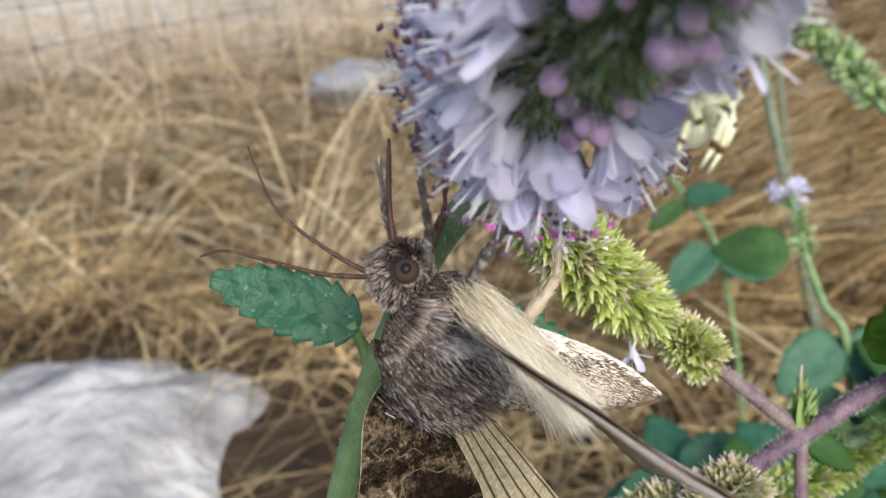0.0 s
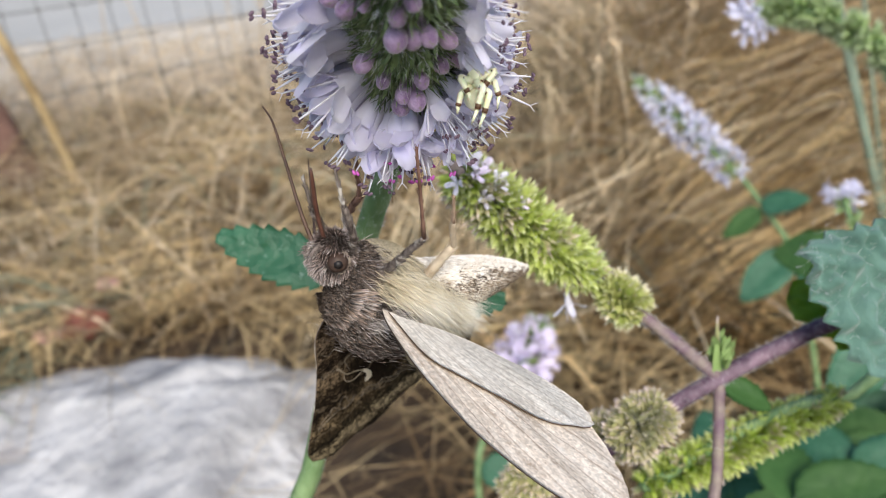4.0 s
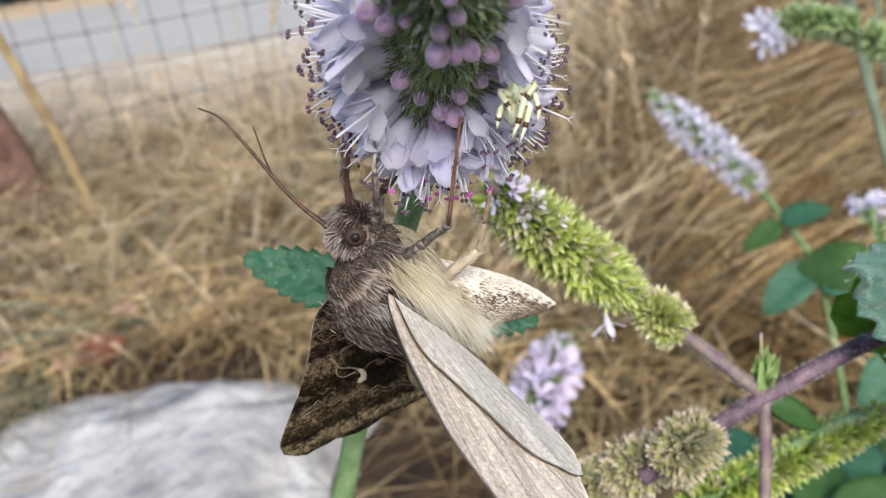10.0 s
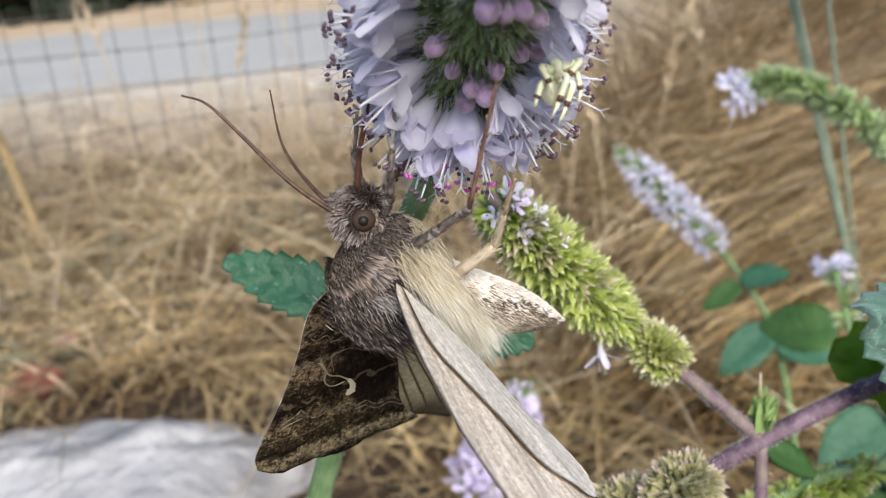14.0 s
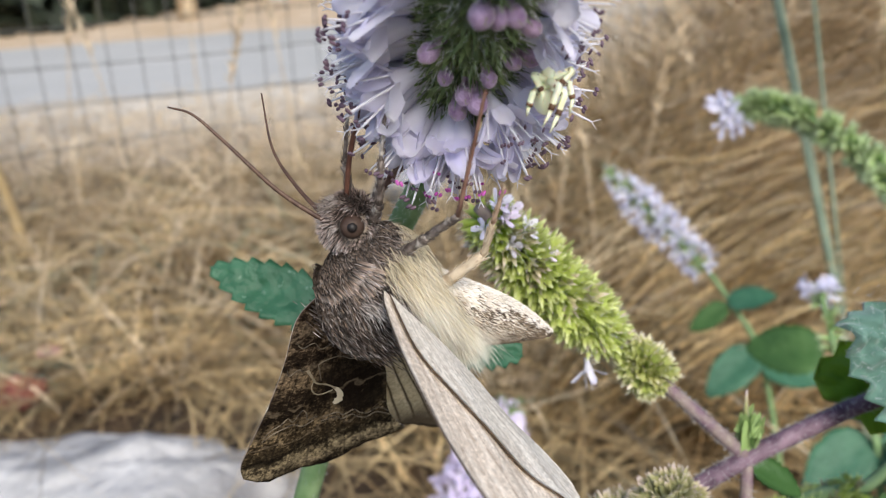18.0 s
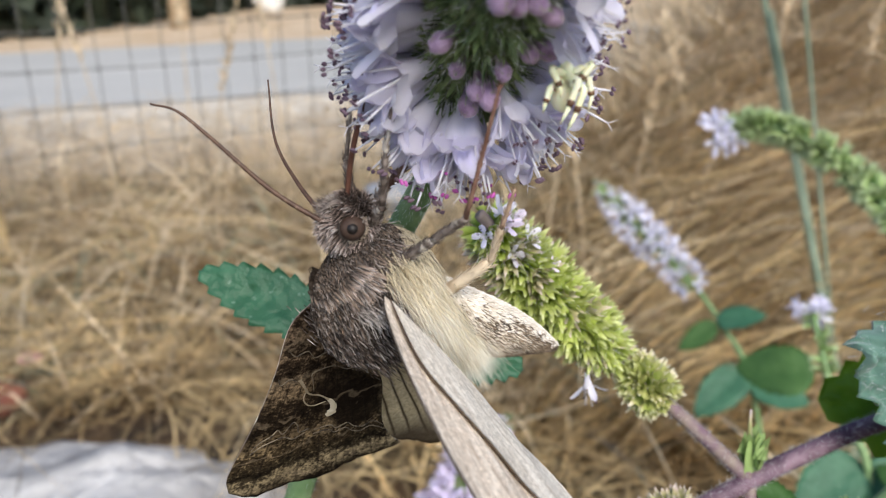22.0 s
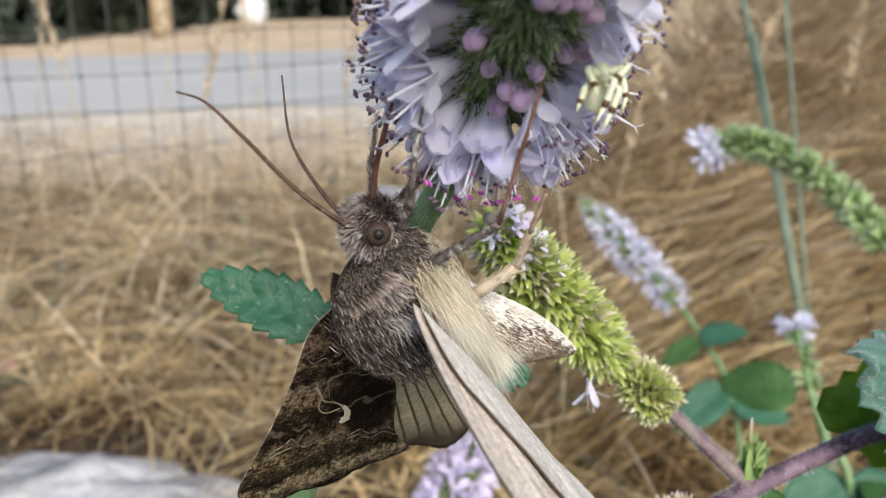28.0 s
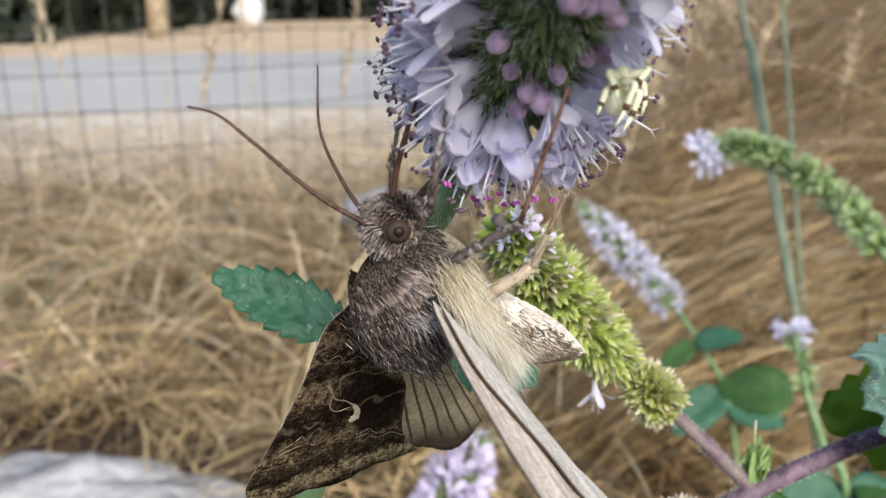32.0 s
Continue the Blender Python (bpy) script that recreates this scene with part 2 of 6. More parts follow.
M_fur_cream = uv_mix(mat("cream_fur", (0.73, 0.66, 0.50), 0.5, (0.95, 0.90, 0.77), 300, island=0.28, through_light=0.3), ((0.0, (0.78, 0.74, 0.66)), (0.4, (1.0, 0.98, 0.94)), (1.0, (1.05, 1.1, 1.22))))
M_abdomen = mat("speckled_abdomen_scales", (0.64, 0.56, 0.46), 0.7, (0.82, 0.75, 0.65), 900, grain=(2600, (0.20, 0.14, 0.10), 0.615), bump=0.6, bump_scale=3000)
M_belly = mat("white_belly_scales", (0.80, 0.74, 0.66), 0.6, (0.93, 0.89, 0.83), 900, island=0.15)
M_flank = mat("brown_flank_scales", (0.11, 0.078, 0.052), 0.7, (0.34, 0.265, 0.19), 700, island=0.8)
M_eye = mat("dark_eye", (0.050, 0.031, 0.024), 0.45, (0.075, 0.050, 0.039), 500, spec=0.2)
M_pupil = mat("eye_spot", (0.008, 0.006, 0.006), 0.5, (0.012, 0.009, 0.008), 500)
M_eyering = mat("pale_eye_rim", (0.22, 0.175, 0.14), 0.7, (0.42, 0.35, 0.28), 900)
M_antenna = mat("red_brown_antenna", (0.055, 0.028, 0.019), 0.5, (0.13, 0.072, 0.046), 900, grain=(2200, (0.34, 0.24, 0.17), 0.64))
M_leg_dark = mat("banded_leg_scales", (0.085, 0.065, 0.056), 0.65, (0.30, 0.25, 0.22), 1300, grain=(1100, (0.62, 0.57, 0.51), 0.55))
M_leg_pale = mat("cream_leg_scales", (0.52, 0.42, 0.30), 0.7, (0.70, 0.60, 0.46), 900, grain=(1300, (0.20, 0.13, 0.09), 0.63))
M_leg_brown = mat("red_brown_leg", (0.14, 0.065, 0.045), 0.6, (0.26, 0.15, 0.11), 900)
M_leg_tan = mat("tan_banded_leg", (0.36, 0.235, 0.16), 0.65, (0.56, 0.42, 0.31), 900, grain=(800, (0.11, 0.06, 0.04), 0.60))
M_prob = mat("glossy_proboscis", (0.085, 0.036, 0.026), 0.35, (0.14, 0.065, 0.045), 900)
M_fore_up = wing_mat("forewing_upper", (0.004, 0.003, 0.0024), (0.025, 0.0195, 0.014), (0.205, 0.168, 0.12), 13, (0.012, 0.009, 0.007), 26.0, vein_show=0.55, lines=(0.22, 0.17, 0.115),
                     zones=((0.0, (1.15, 1.0, 0.95)), (0.20, (0.9, 0.8, 0.75)), (0.25, (1.7, 1.5, 1.35)), (0.31, (1.0, 0.88, 0.8)), (0.42, (1.3, 1.15, 0.98)), (0.52, (0.75, 0.66, 0.58)), (0.60, (0.7, 0.62, 0.52)), (0.66, (0.95, 0.85, 0.7)),
                            (0.72, (2.1, 1.9, 1.5)), (0.78, (1.5, 1.42, 1.15)), (0.80, (0.45, 0.42, 0.36)), (0.825, (2.0, 1.95, 1.65)), (0.90, (1.5, 1.45, 1.25)), (0.935, (0.5, 0.46, 0.4))))
M_hind_up = wing_mat("hindwing_upper", (0.38, 0.31, 0.19), (0.58, 0.495, 0.33), (0.72, 0.635, 0.45), 12, (0.050, 0.033, 0.020), 4.0, border=(0.62, (0.11, 0.085, 0.058)), vein_show=0.95, vein_wide=0.15, sheer=0.3, speck=(0.8, 1.2), streak=0.4)
M_fore_low = wing_mat("forewing_under", (0.44, 0.35, 0.275), (0.74, 0.645, 0.55), (0.90, 0.83, 0.745), 11, (0.44, 0.34, 0.265), 3.0, vein_show=0.5, speck=(0.72, 1.18), streak=0.42)
M_hind_low = wing_mat("hindwing_under", (0.48, 0.425, 0.365), (0.75, 0.695, 0.62), (0.89, 0.85, 0.785), 9, (0.46, 0.38, 0.30), 3.0, vein_show=0.45, speck=(0.74, 1.16), streak=0.4)
M_wing_line = mat("pale_scale_line", (0.085, 0.066, 0.046), 0.8, (0.21, 0.17, 0.12), 1500, grain=(1700, (0.02, 0.015, 0.011), 0.52))
M_fringe = mat("brown_wing_fringe", (0.13, 0.085, 0.055), 0.8, (0.24, 0.17, 0.12), 1500)
M_mark = mat("silver_cream_mark", (0.52, 0.46, 0.34), 0.4, (0.62, 0.56, 0.45), 900)

M_mark_dull = mat("buff_mark_line", (0.17, 0.135, 0.088), 0.6, (0.33, 0.275, 0.195), 1200)
M_petal = mat("lavender_petal", (0.88, 0.86, 1.0), 0.5, (0.98, 0.975, 1.0), 260, objvar=0.05, through_light=0.55, bump=0.15, bump_scale=900)
M_petal_pink = mat("pink_petal", (0.78, 0.69, 0.87), 0.55, (0.90, 0.83, 0.95), 300, objvar=0.1, through_light=0.3)
M_filament = mat("white_filament", (0.90, 0.88, 0.93), 0.4, (0.88, 0.87, 0.93), 500, through_light=0.3)
M_anther = mat("dark_anther", (0.09, 0.055, 0.085), 0.6, (0.20, 0.13, 0.17), 2200)
M_anther_pink = mat("magenta_anther", (0.42, 0.06, 0.34), 0.5, (0.58, 0.13, 0.48), 1500)
M_bud = mat("mauve_bud", (0.22, 0.12, 0.25), 0.6, (0.55, 0.39, 0.58), 1100, objvar=0.3, grain=(1900, (0.26, 0.24, 0.17), 0.57), bump=0.9, bump_scale=2200, sheen=0.5)
M_calyx = mat("green_calyx", (0.14, 0.22, 0.07), 0.65, (0.29, 0.36, 0.15), 600, objvar=0.2, sheen=0.3)
M_bract = mat("green_bract", (0.085, 0.14, 0.048), 0.65, (0.27, 0.34, 0.18), 500, island=0.6)
M_calyx_spent = uv_mix(mat("yellow_green_calyx", (0.36, 0.47, 0.075), 0.65, (0.60, 0.67, 0.22), 500, objvar=0.25, through_light=0.3),
                       ((0.0, (0.62, 0.75, 0.5)), (0.5, (1.0, 1.02, 0.8)), (0.76, (1.12, 1.06, 1.3)), (1.0, (1.7, 1.5, 3.2))))
M_calyx_dry = uv_mix(mat("straw_green_calyx", (0.38, 0.42, 0.19), 0.7, (0.56, 0.54, 0.34), 500, objvar=0.25, sheen=0.3, through_light=0.2),
                     ((0.0, (0.75, 0.8, 0.6)), (0.5, (1.0, 0.95, 0.8)), (0.74, (1.2, 1.03, 1.15)), (1.0, (1.7, 1.4, 2.6))))
M_calyx_pink = uv_mix(mat("pink_tipped_calyx", (0.34, 0.43, 0.10), 0.65, (0.54, 0.57, 0.25), 500, through_light=0.25),
                      ((0.0, (0.8, 0.95, 0.5)), (0.25, (1.0, 1.1, 0.8)), (0.55, (1.25, 1.1, 1.3)), (1.0, (1.9, 1.6, 3.6))))
M_calyx_young = uv_mix(mat("pale_green_calyx", (0.27, 0.39, 0.14), 0.65, (0.50, 0.61, 0.33), 500, objvar=0.25, through_light=0.25), ((0.0, (0.6, 0.75, 0.55)), (0.5, (1.0, 1.0, 0.9)), (1.0, (1.4, 1.25, 1.8))))
M_stem = mat("pale_green_stem", (0.13, 0.23, 0.085), 0.6, (0.27, 0.38, 0.18), 300, bump=0.5, bump_scale=900)
M_stem_purple = mat("purple_stem", (0.080, 0.045, 0.070), 0.6, (0.235, 0.155, 0.20), 420, bump=0.5, bump_scale=1200)
M_stem_mauve = mat("mauve_green_stem", (0.17, 0.105, 0.135), 0.6, (0.29, 0.24, 0.19), 500, bump=0.4, bump_scale=1200)
M_stem_hair = mat("white_plant_hair", (0.62, 0.62, 0.62), 0.5, (0.75, 0.75, 0.75), 500, through_light=0.3)
M_leaf = mat("blue_green_leaf", (0.033, 0.13, 0.068), 0.5, (0.068, 0.195, 0.11), 180, bump=0.6, bump_scale=500, through_light=0.2, grain=(1900, (0.13, 0.26, 0.19), 0.60))
M_leaf_speck = mat("speckled_blue_green_leaf", (0.030, 0.120, 0.060), 0.45, (0.070, 0.20, 0.11), 260, bump=0.8, bump_scale=700, through_light=0.2, grain=(900, (0.30, 0.44, 0.34), 0.64))
M_leaf_green = mat("fresh_green_leaf", (0.045, 0.125, 0.030), 0.6, (0.085, 0.19, 0.05), 120, bump=0.5, bump_scale=400, objvar=0.2, through_light=0.3)
# brighter copy of the leaf green, sunlight painted into its colour
M_leaf_sunny = mat("sunlit_green_leaf", (0.19, 0.37, 0.03), 0.5, (0.30, 0.50, 0.06), 140, bump=0.5, bump_scale=500, through_light=0.55)
M_shoot = mat("pale_green_shoot", (0.20, 0.31, 0.09), 0.6, (0.33, 0.44, 0.18), 400, objvar=0.2, through_light=0.25)
M_leaf_wool = mat("woolly_grey_green_leaf", (0.060, 0.14, 0.105), 0.75, (0.12, 0.23, 0.185), 160, bump=0.6, bump_scale=900, sheen=0.4)
M_straw = mat("dry_straw", (0.19, 0.12, 0.053), 0.6, (0.68, 0.525, 0.285), 14, island=0.9, through_light=0.2)
M_straw_bank = mat("bank_straw", (0.27, 0.187, 0.095), 0.6, (0.86, 0.72, 0.48), 12, island=0.9, through_light=0.2)
M_straw_gold = mat("golden_straw", (0.38, 0.255, 0.105), 0.5, (0.82, 0.64, 0.35), 14, island=0.7, through_light=0.25)
M_straw_far = mat("bleached_straw", (0.47, 0.35, 0.215), 0.65, (0.80, 0.68, 0.50), 25, island=0.5, through_light=0.15)
M_greengrass = mat("grey_green_grass", (0.12, 0.165, 0.115), 0.7, (0.22, 0.275, 0.20), 40, island=0.3)
M_soil = mat("straw_littered_soil", (0.026, 0.017, 0.010), 0.95, (0.095, 0.060, 0.032), 22, detail=8, bump=0.8, bump_scale=120, grain=(90, (0.36, 0.25, 0.13), 0.62))
M_dirt = mat("pale_dirt", (0.52, 0.38, 0.24), 0.95, (0.70, 0.56, 0.41), 3.5, detail=8, bump=0.5, bump_scale=60, grain=(5, (0.44, 0.28, 0.13), 0.60))
M_gravel = mat("pale_gravel", (0.56, 0.49, 0.40), 0.95, (0.74, 0.68, 0.59), 14, detail=8, bump=0.5, bump_scale=90, grain=(30, (0.50, 0.38, 0.26), 0.62))
M_road = mat("worn_grey_asphalt", (0.43, 0.425, 0.405), 0.9, (0.54, 0.53, 0.505), 1.2, detail=8, bump=0.3, bump_scale=200, grain=(60, (0.30, 0.30, 0.31), 0.62))
M_rock = mat("pale_weathered_stone", (0.27, 0.265, 0.27), 0.9, (0.76, 0.74, 0.72), 15, detail=9, bump=1.0, bump_scale=70, grain=(11, (0.42, 0.32, 0.25), 0.60))
M_rock_far = mat("blue_grey_stone", (0.30, 0.32, 0.37), 0.9, (0.45, 0.47, 0.52), 18, bump=0.6)
M_post = mat("rusty_brown_post", (0.095, 0.050, 0.038), 0.85, (0.27, 0.155, 0.12), 26, detail=8, bump=1.0, bump_scale=110, grain=(34, (0.36, 0.25, 0.20), 0.63))
M_wire = mat("dull_fence_wire", (0.11, 0.105, 0.10), 0.6, (0.20, 0.19, 0.18), 60, metal=0.3)
M_steel = mat("grey_steel_stake", (0.16, 0.165, 0.17), 0.5, (0.27, 0.27, 0.27), 30, metal=0.5)
# near-black leaf colour with the hedge's shade put into it
M_hedge = mat("shaded_hedge_leaf", (0.014, 0.022, 0.012), 0.7, (0.035, 0.045, 0.025), 6, island=0.5)
M_white = mat("white_plastic", (0.75, 0.75, 0.74), 0.5, (0.82, 0.82, 0.81), 20)
M_terracotta = mat("red_clay", (0.20, 0.055, 0.045), 0.8, (0.33, 0.12, 0.09), 60, bump=0.4)
M_pinkpet = mat("fallen_pink_petal", (0.55, 0.28, 0.27), 0.7, (0.70, 0.42, 0.40), 90)
M_spider = mat("cream_spider", (0.80, 0.79, 0.50), 0.45, (0.90, 0.90, 0.70), 900, sss=0.15, grain=(2200, (0.45, 0.38, 0.18), 0.67))
M_spider_dark = mat("dark_brown_spider_band", (0.09, 0.045, 0.022), 0.5, (0.16, 0.08, 0.04), 900)


# ---- mesh tools ----
class Buf:
    """Collects vertices and faces of one part."""

    def __init__(self):
        self.v, self.f, self.m, self.uv = [], [], [], []

    def quad_grid(self, pts, rows, cols, slot=0, closed=False, uvs=None):
        o = len(self.v)
        self.v += [tuple(p) for p in pts]
        self.uv += uvs if uvs else [(c / max(1, cols - 1), r / max(1, rows - 1)) for r in range(rows) for c in range(cols)]
        for r in range(rows - 1):
            for c in range(cols if closed else cols - 1):
                d = (c + 1) % cols
                self.f.append((o + r * cols + c, o + r * cols + d, o + (r + 1) * cols + d, o + (r + 1) * cols + c))
                self.m.append(slot)

    def tube(self, pts, radii, sides=6, slot=0, caps=True, flat=1.0):
        pts = [Vector(p) for p in pts]
        ring = []
        n = None
        for i, p in enumerate(pts):
            d = (pts[min(i + 1, len(pts) - 1)] - pts[max(i - 1, 0)])
            d = d.normalized() if d.length > 1e-12 else Vector((0, 0, 1))
            if n is None:
                n = d.orthogonal().normalized()
            else:
                n = (n - d * n.dot(d))
                n = n.normalized() if n.length > 1e-9 else d.orthogonal().normalized()
            b = d.cross(n)
            r = radii[i] if isinstance(radii, (list, tuple)) else radii
            ring += [p + (n * math.cos(2 * math.pi * k / sides) + b * math.sin(2 * math.pi * k / sides) * flat) * r for k in range(sides)]
        o = len(self.v)
        self.quad_grid(ring, len(pts), sides, slot, True)
        if caps:
            self.f.append(tuple(o + k for k in reversed(range(sides))))
            self.m.append(slot)
            self.f.append(tuple(o + (len(pts) - 1) * sides + k for k in range(sides)))
            self.m.append(slot)

    def ball(self, c, rad, slot=0, rows=7, cols=10, turn=None, lump=0.0, freq=1.0, seed=0.0):
        rad = (rad, rad, rad) if isinstance(rad, (int, float)) else rad
        pts = []
        for r in range(rows):
            th = math.pi * (0.02 + 0.96 * r / (rows - 1))
            for k in range(cols):
                ph = 2 * math.pi * k / cols
                n = Vector((math.sin(th) * math.cos(ph), math.sin(th) * math.sin(ph), math.cos(th)))
                s = 1 + lump * noise.noise(n * freq + Vector((seed, seed * 1.7, 0))) if lump else 1
                p = Vector((n.x * rad[0], n.y * rad[1], n.z * rad[2])) * s
                if turn is not None:
                    p = turn @ p
                pts.append(Vector(c) + p)
        o = len(self.v)
        self.quad_grid(pts, rows, cols, slot, True)
        self.f.append(tuple(o + k for k in reversed(range(cols))))
        self.m.append(slot)
        self.f.append(tuple(o + (rows - 1) * cols + k for k in range(cols)))
        self.m.append(slot)

    def hair(self, p, d, length, width, bend=(0, 0, 0), slot=0, side=None, segs=3):
        p, d, bend = Vector(p), Vector(d).normalized(), Vector(bend)
        s = (side or d.cross(Vector((random.gauss(0, 1), random.gauss(0, 1), random.gauss(0, 1))))).normalized() * width * 0.5
        o = len(self.v)
        for i in range(segs):
            t = i / segs
            q = p + d * length * t + bend * length * t * t
            w = s * (1 - 0.75 * t)
            self.v += [tuple(q - w), tuple(q + w)]
            self.uv += [(0, t), (1, t)]
        self.v.append(tuple(p + d * length + bend * length))
        self.uv.append((0.5, 1))
        for i in range(segs - 1):
            self.f.append((o + 2 * i, o + 2 * i + 1, o + 2 * i + 3, o + 2 * i + 2))
            self.m.append(slot)
        self.f.append((o + 2 * segs - 2, o + 2 * segs - 1, o + 2 * segs))
        self.m.append(slot)

    def mesh(self, name, mats, smooth=True):
        me = bpy.data.meshes.new(name)
        me.from_pydata(self.v, [], self.f)
        for x in mats:
            me.materials.append(x)
        if self.m and any(self.m):
            me.polygons.foreach_set("material_index", self.m)
        if smooth:
            me.polygons.foreach_set("use_smooth", [True] * len(me.polygons))
        lay = me.uv_layers.new(name="UVMap")
        idx = np.zeros(len(me.loops), dtype=np.int32)
        me.loops.foreach_get("vertex_index", idx)
        lay.data.foreach_set("uv", np.array(self.uv, dtype=np.float32)[idx].ravel())
        me.update()
        return me


def part(name, data, parent, label="", at=None, kind=""):
    ob = new(name, data)
    ob.parent = parent
    if at is not None:
        ob.matrix_local = at
    if label or kind:
        tagged(ob, label, kind=kind)
    return ob


def thing(name, label, category, at=None, group="", kind=""):
    ob = new(name)
    ob.empty_display_size = 0.01
    if at is not None:
        ob.matrix_world = at
    return tagged(ob, label, category, group, kind)


def smooth_path(pts, n=16):
    """A soft curve through the given points."""
    pts = [Vector(p) for p in pts]
    out = []
    ext = [pts[0] * 2 - pts[1], *pts, pts[-1] * 2 - pts[-2]]
    for i in range(n):
        s = i / (n - 1) * (len(pts) - 1)
        k = min(int(s), len(pts) - 2)
        t = s - k
        a, b, c, d = ext[k:k + 4]
        out.append(0.5 * ((2 * b) + (c - a) * t + (2 * a - 5 * b + 4 * c - d) * t * t + (3 * b - a - 3 * c + d) * t ** 3))
    return out


def lerp(a, b, t):
    return a + (b - a) * t


def frame_to(d, up=None):
    """A turn that lays the z axis along d."""
    return Vector(d).normalized().to_track_quat("Z", "Y").to_matrix().to_4x4()


def leaf_mesh(name, material, length, width, teeth=9, depth=0.08, curl=0.15, fold=0.25, n=28, cols=9, thick=0.00022, wave=0.0, crinkle=0.0, vein=0.06):
    """A toothed leaf blade along +y with its face up, folded along the midrib, sunk side veins."""
    b = Buf()
    for layer in (0, 1):
        pts, uvs = [], []
        for r in range(n + 1):
            t = r / n
            w = width * 0.5 * (math.sin(math.pi * min(1, t ** 0.75 * 0.97 + 0.03)) ** 0.72)
            for c in range(cols):
                s = 2 * c / (cols - 1) - 1
                edge = abs(s) ** 6
                tooth = depth * width * ((t * teeth) % 1.0) * edge * (1 if 0.04 < t < 0.97 else 0)
                x = s * (w + tooth)
                y = t * length - edge * 0.0
                side_vein = vein * width * abs(math.sin(math.pi * (t * 7 - abs(s) * 1.3))) * (1 - abs(s) ** 3)
                z = fold * abs(x) - curl * length * t * t + side_vein + wave * width * math.sin(9 * t + 2 * s)
                if crinkle:
                    q = Vector((x * 300, y * 300, 2.0))
                    z += crinkle * (abs(noise.noise(q)) + 0.4 * noise.noise(q * 2.3))
                z -= layer * thick
                pts.append((x, y, z))
                uvs.append((c / (cols - 1), t))
        b.quad_grid(pts, n + 1, cols, 0, False, uvs)
    o2 = (n + 1) * cols
    for r in range(n):
        for c in (0, cols - 1):
            b.f.append((r * cols + c, (r + 1) * cols + c, o2 + (r + 1) * cols + c, o2 + r * cols + c))
            b.m.append(0)
    return b.mesh(name, [material])


# ---- ground, road, fence, distance ----
def ground_height(x, y):
    rise = (0.165 / (1 + math.exp(-(x - 0.02 - 0.10 * (y - 0.9)) / 0.07)) + 0.10 / (1 + math.exp(-(x - 0.20) / 0.05))) * (1 / (1 + math.exp(-(y - 0.72) / 0.07))) * (1 / (1 + math.exp((y - 1.18) / 0.09)))
    rough = 1 / (1 + math.exp((y - 1.15) / 0.05))
    return rise + rough * 0.012 * noise.noise(Vector((x * 4, y * 4, 0))) + rough * 0.006 * noise.noise(Vector((x * 15, y * 15, 3)))


def build_ground():
    near = np.linspace(-1.8, 1.8, 73)
    xs = np.concatenate([[-400, -120, -40, -15, -7, -4, -2.6], near, [2.6, 4, 7, 15, 40, 120, 400]])
    ys = np.concatenate([[-400, -120, -40, -10, -4, -2], np.linspace(-1.0, 2.2, 65), [3, 4.5, 7, 12, 25, 60, 150, 400]])
    b = Buf()
    pts = [(x, y, ground_height(x, y) if abs(x) < 3 and abs(y) < 3 else 0.0) for y in ys for x in xs]
    b.quad_grid(pts, len(ys), len(xs), uvs=[(p[0], p[1]) for p in pts])
    tagged(new("ground", b.mesh("ground", [M_soil])), "brown soil littered with broken dry straw", "ground", kind="structure")

    def strip(name, y0, y1, slope, z, material, label, category):
        s = Buf()
        cols = 400
        p = []
        for j in range(7):
            for i in range(cols):
                x = -30 + 60 * i / (cols - 1)
                e = 0.10 * noise.noise(Vector((x * 2.5, j * 9.0, 1))) if j in (0, 6) else 0
                p.append((x, lerp(y0, y1, j / 6) + slope * (x + 0.8) + e, z))
        s.quad_grid(p, 7, cols)
        tagged(new(name, s.mesh(name, [material])), label, category, kind="structure")

    strip("dirt_verge", 1.36, 8.2, 0.02, 0.010, M_dirt, "pale sandy dirt verge with dry tufts", "ground")
    strip("gravel_verge", 1.30, 2.3, 0.02, 0.013, M_gravel, "pale cream gravel shoulder of the lane", "ground")
    strip("road", 2.15, 4.15, 0.06, 0.016, M_road, "worn pale grey asphalt lane beyond the fence", "road")


build_ground()


def straw(name, count, area, length, width, material, label, lie=0.6, seed=1, heading=None, keep=None, scatter=0.55, steep=0.06):
    rng = random.Random(seed)
    b = Buf()
    made = 0
    while made < count:
        x, y = rng.uniform(area[0], area[1]), rng.uniform(area[2], area[3])
        if keep and not keep(x, y):
            made += 1
            continue
        z = ground_height(x, y)
        a = rng.uniform(0, 2 * math.pi) if heading is None else heading + rng.gauss(0, scatter)
        up = abs(rng.gauss(0, 1)) * (1 - lie) + steep
        d = Vector((math.cos(a), math.sin(a), up)).normalized()
        l = rng.uniform(*length)
        bend = Vector((math.cos(a) * 0.3 + rng.gauss(0, 0.22), math.sin(a) * 0.3 + rng.gauss(0, 0.22), -(0.14 if steep > 0.3 else 0.55 if lie > 0 else 0.22) * up - rng.uniform(0, 0.15)))
        side = Vector((-math.sin(a), math.cos(a), rng.gauss(0, 0.5)))
        if keep is rock_free and any(((x + d.x * l * k + 0.24) / 0.25) ** 2 + ((y + d.y * l * k - 0.34) / 0.19) ** 2 < 1 for k in (0.5, 0.8, 1.05)):
            made += 1
            continue
        b.hair((x, y, z - 0.004 + rng.uniform(0, 0.055) * max(0.0, lie)), d, l, rng.uniform(*width), bend, side=side, segs=4)
        made += 1
    return tagged(new(name, b.mesh(name, [material])), label, "dry grass", kind="stuff")


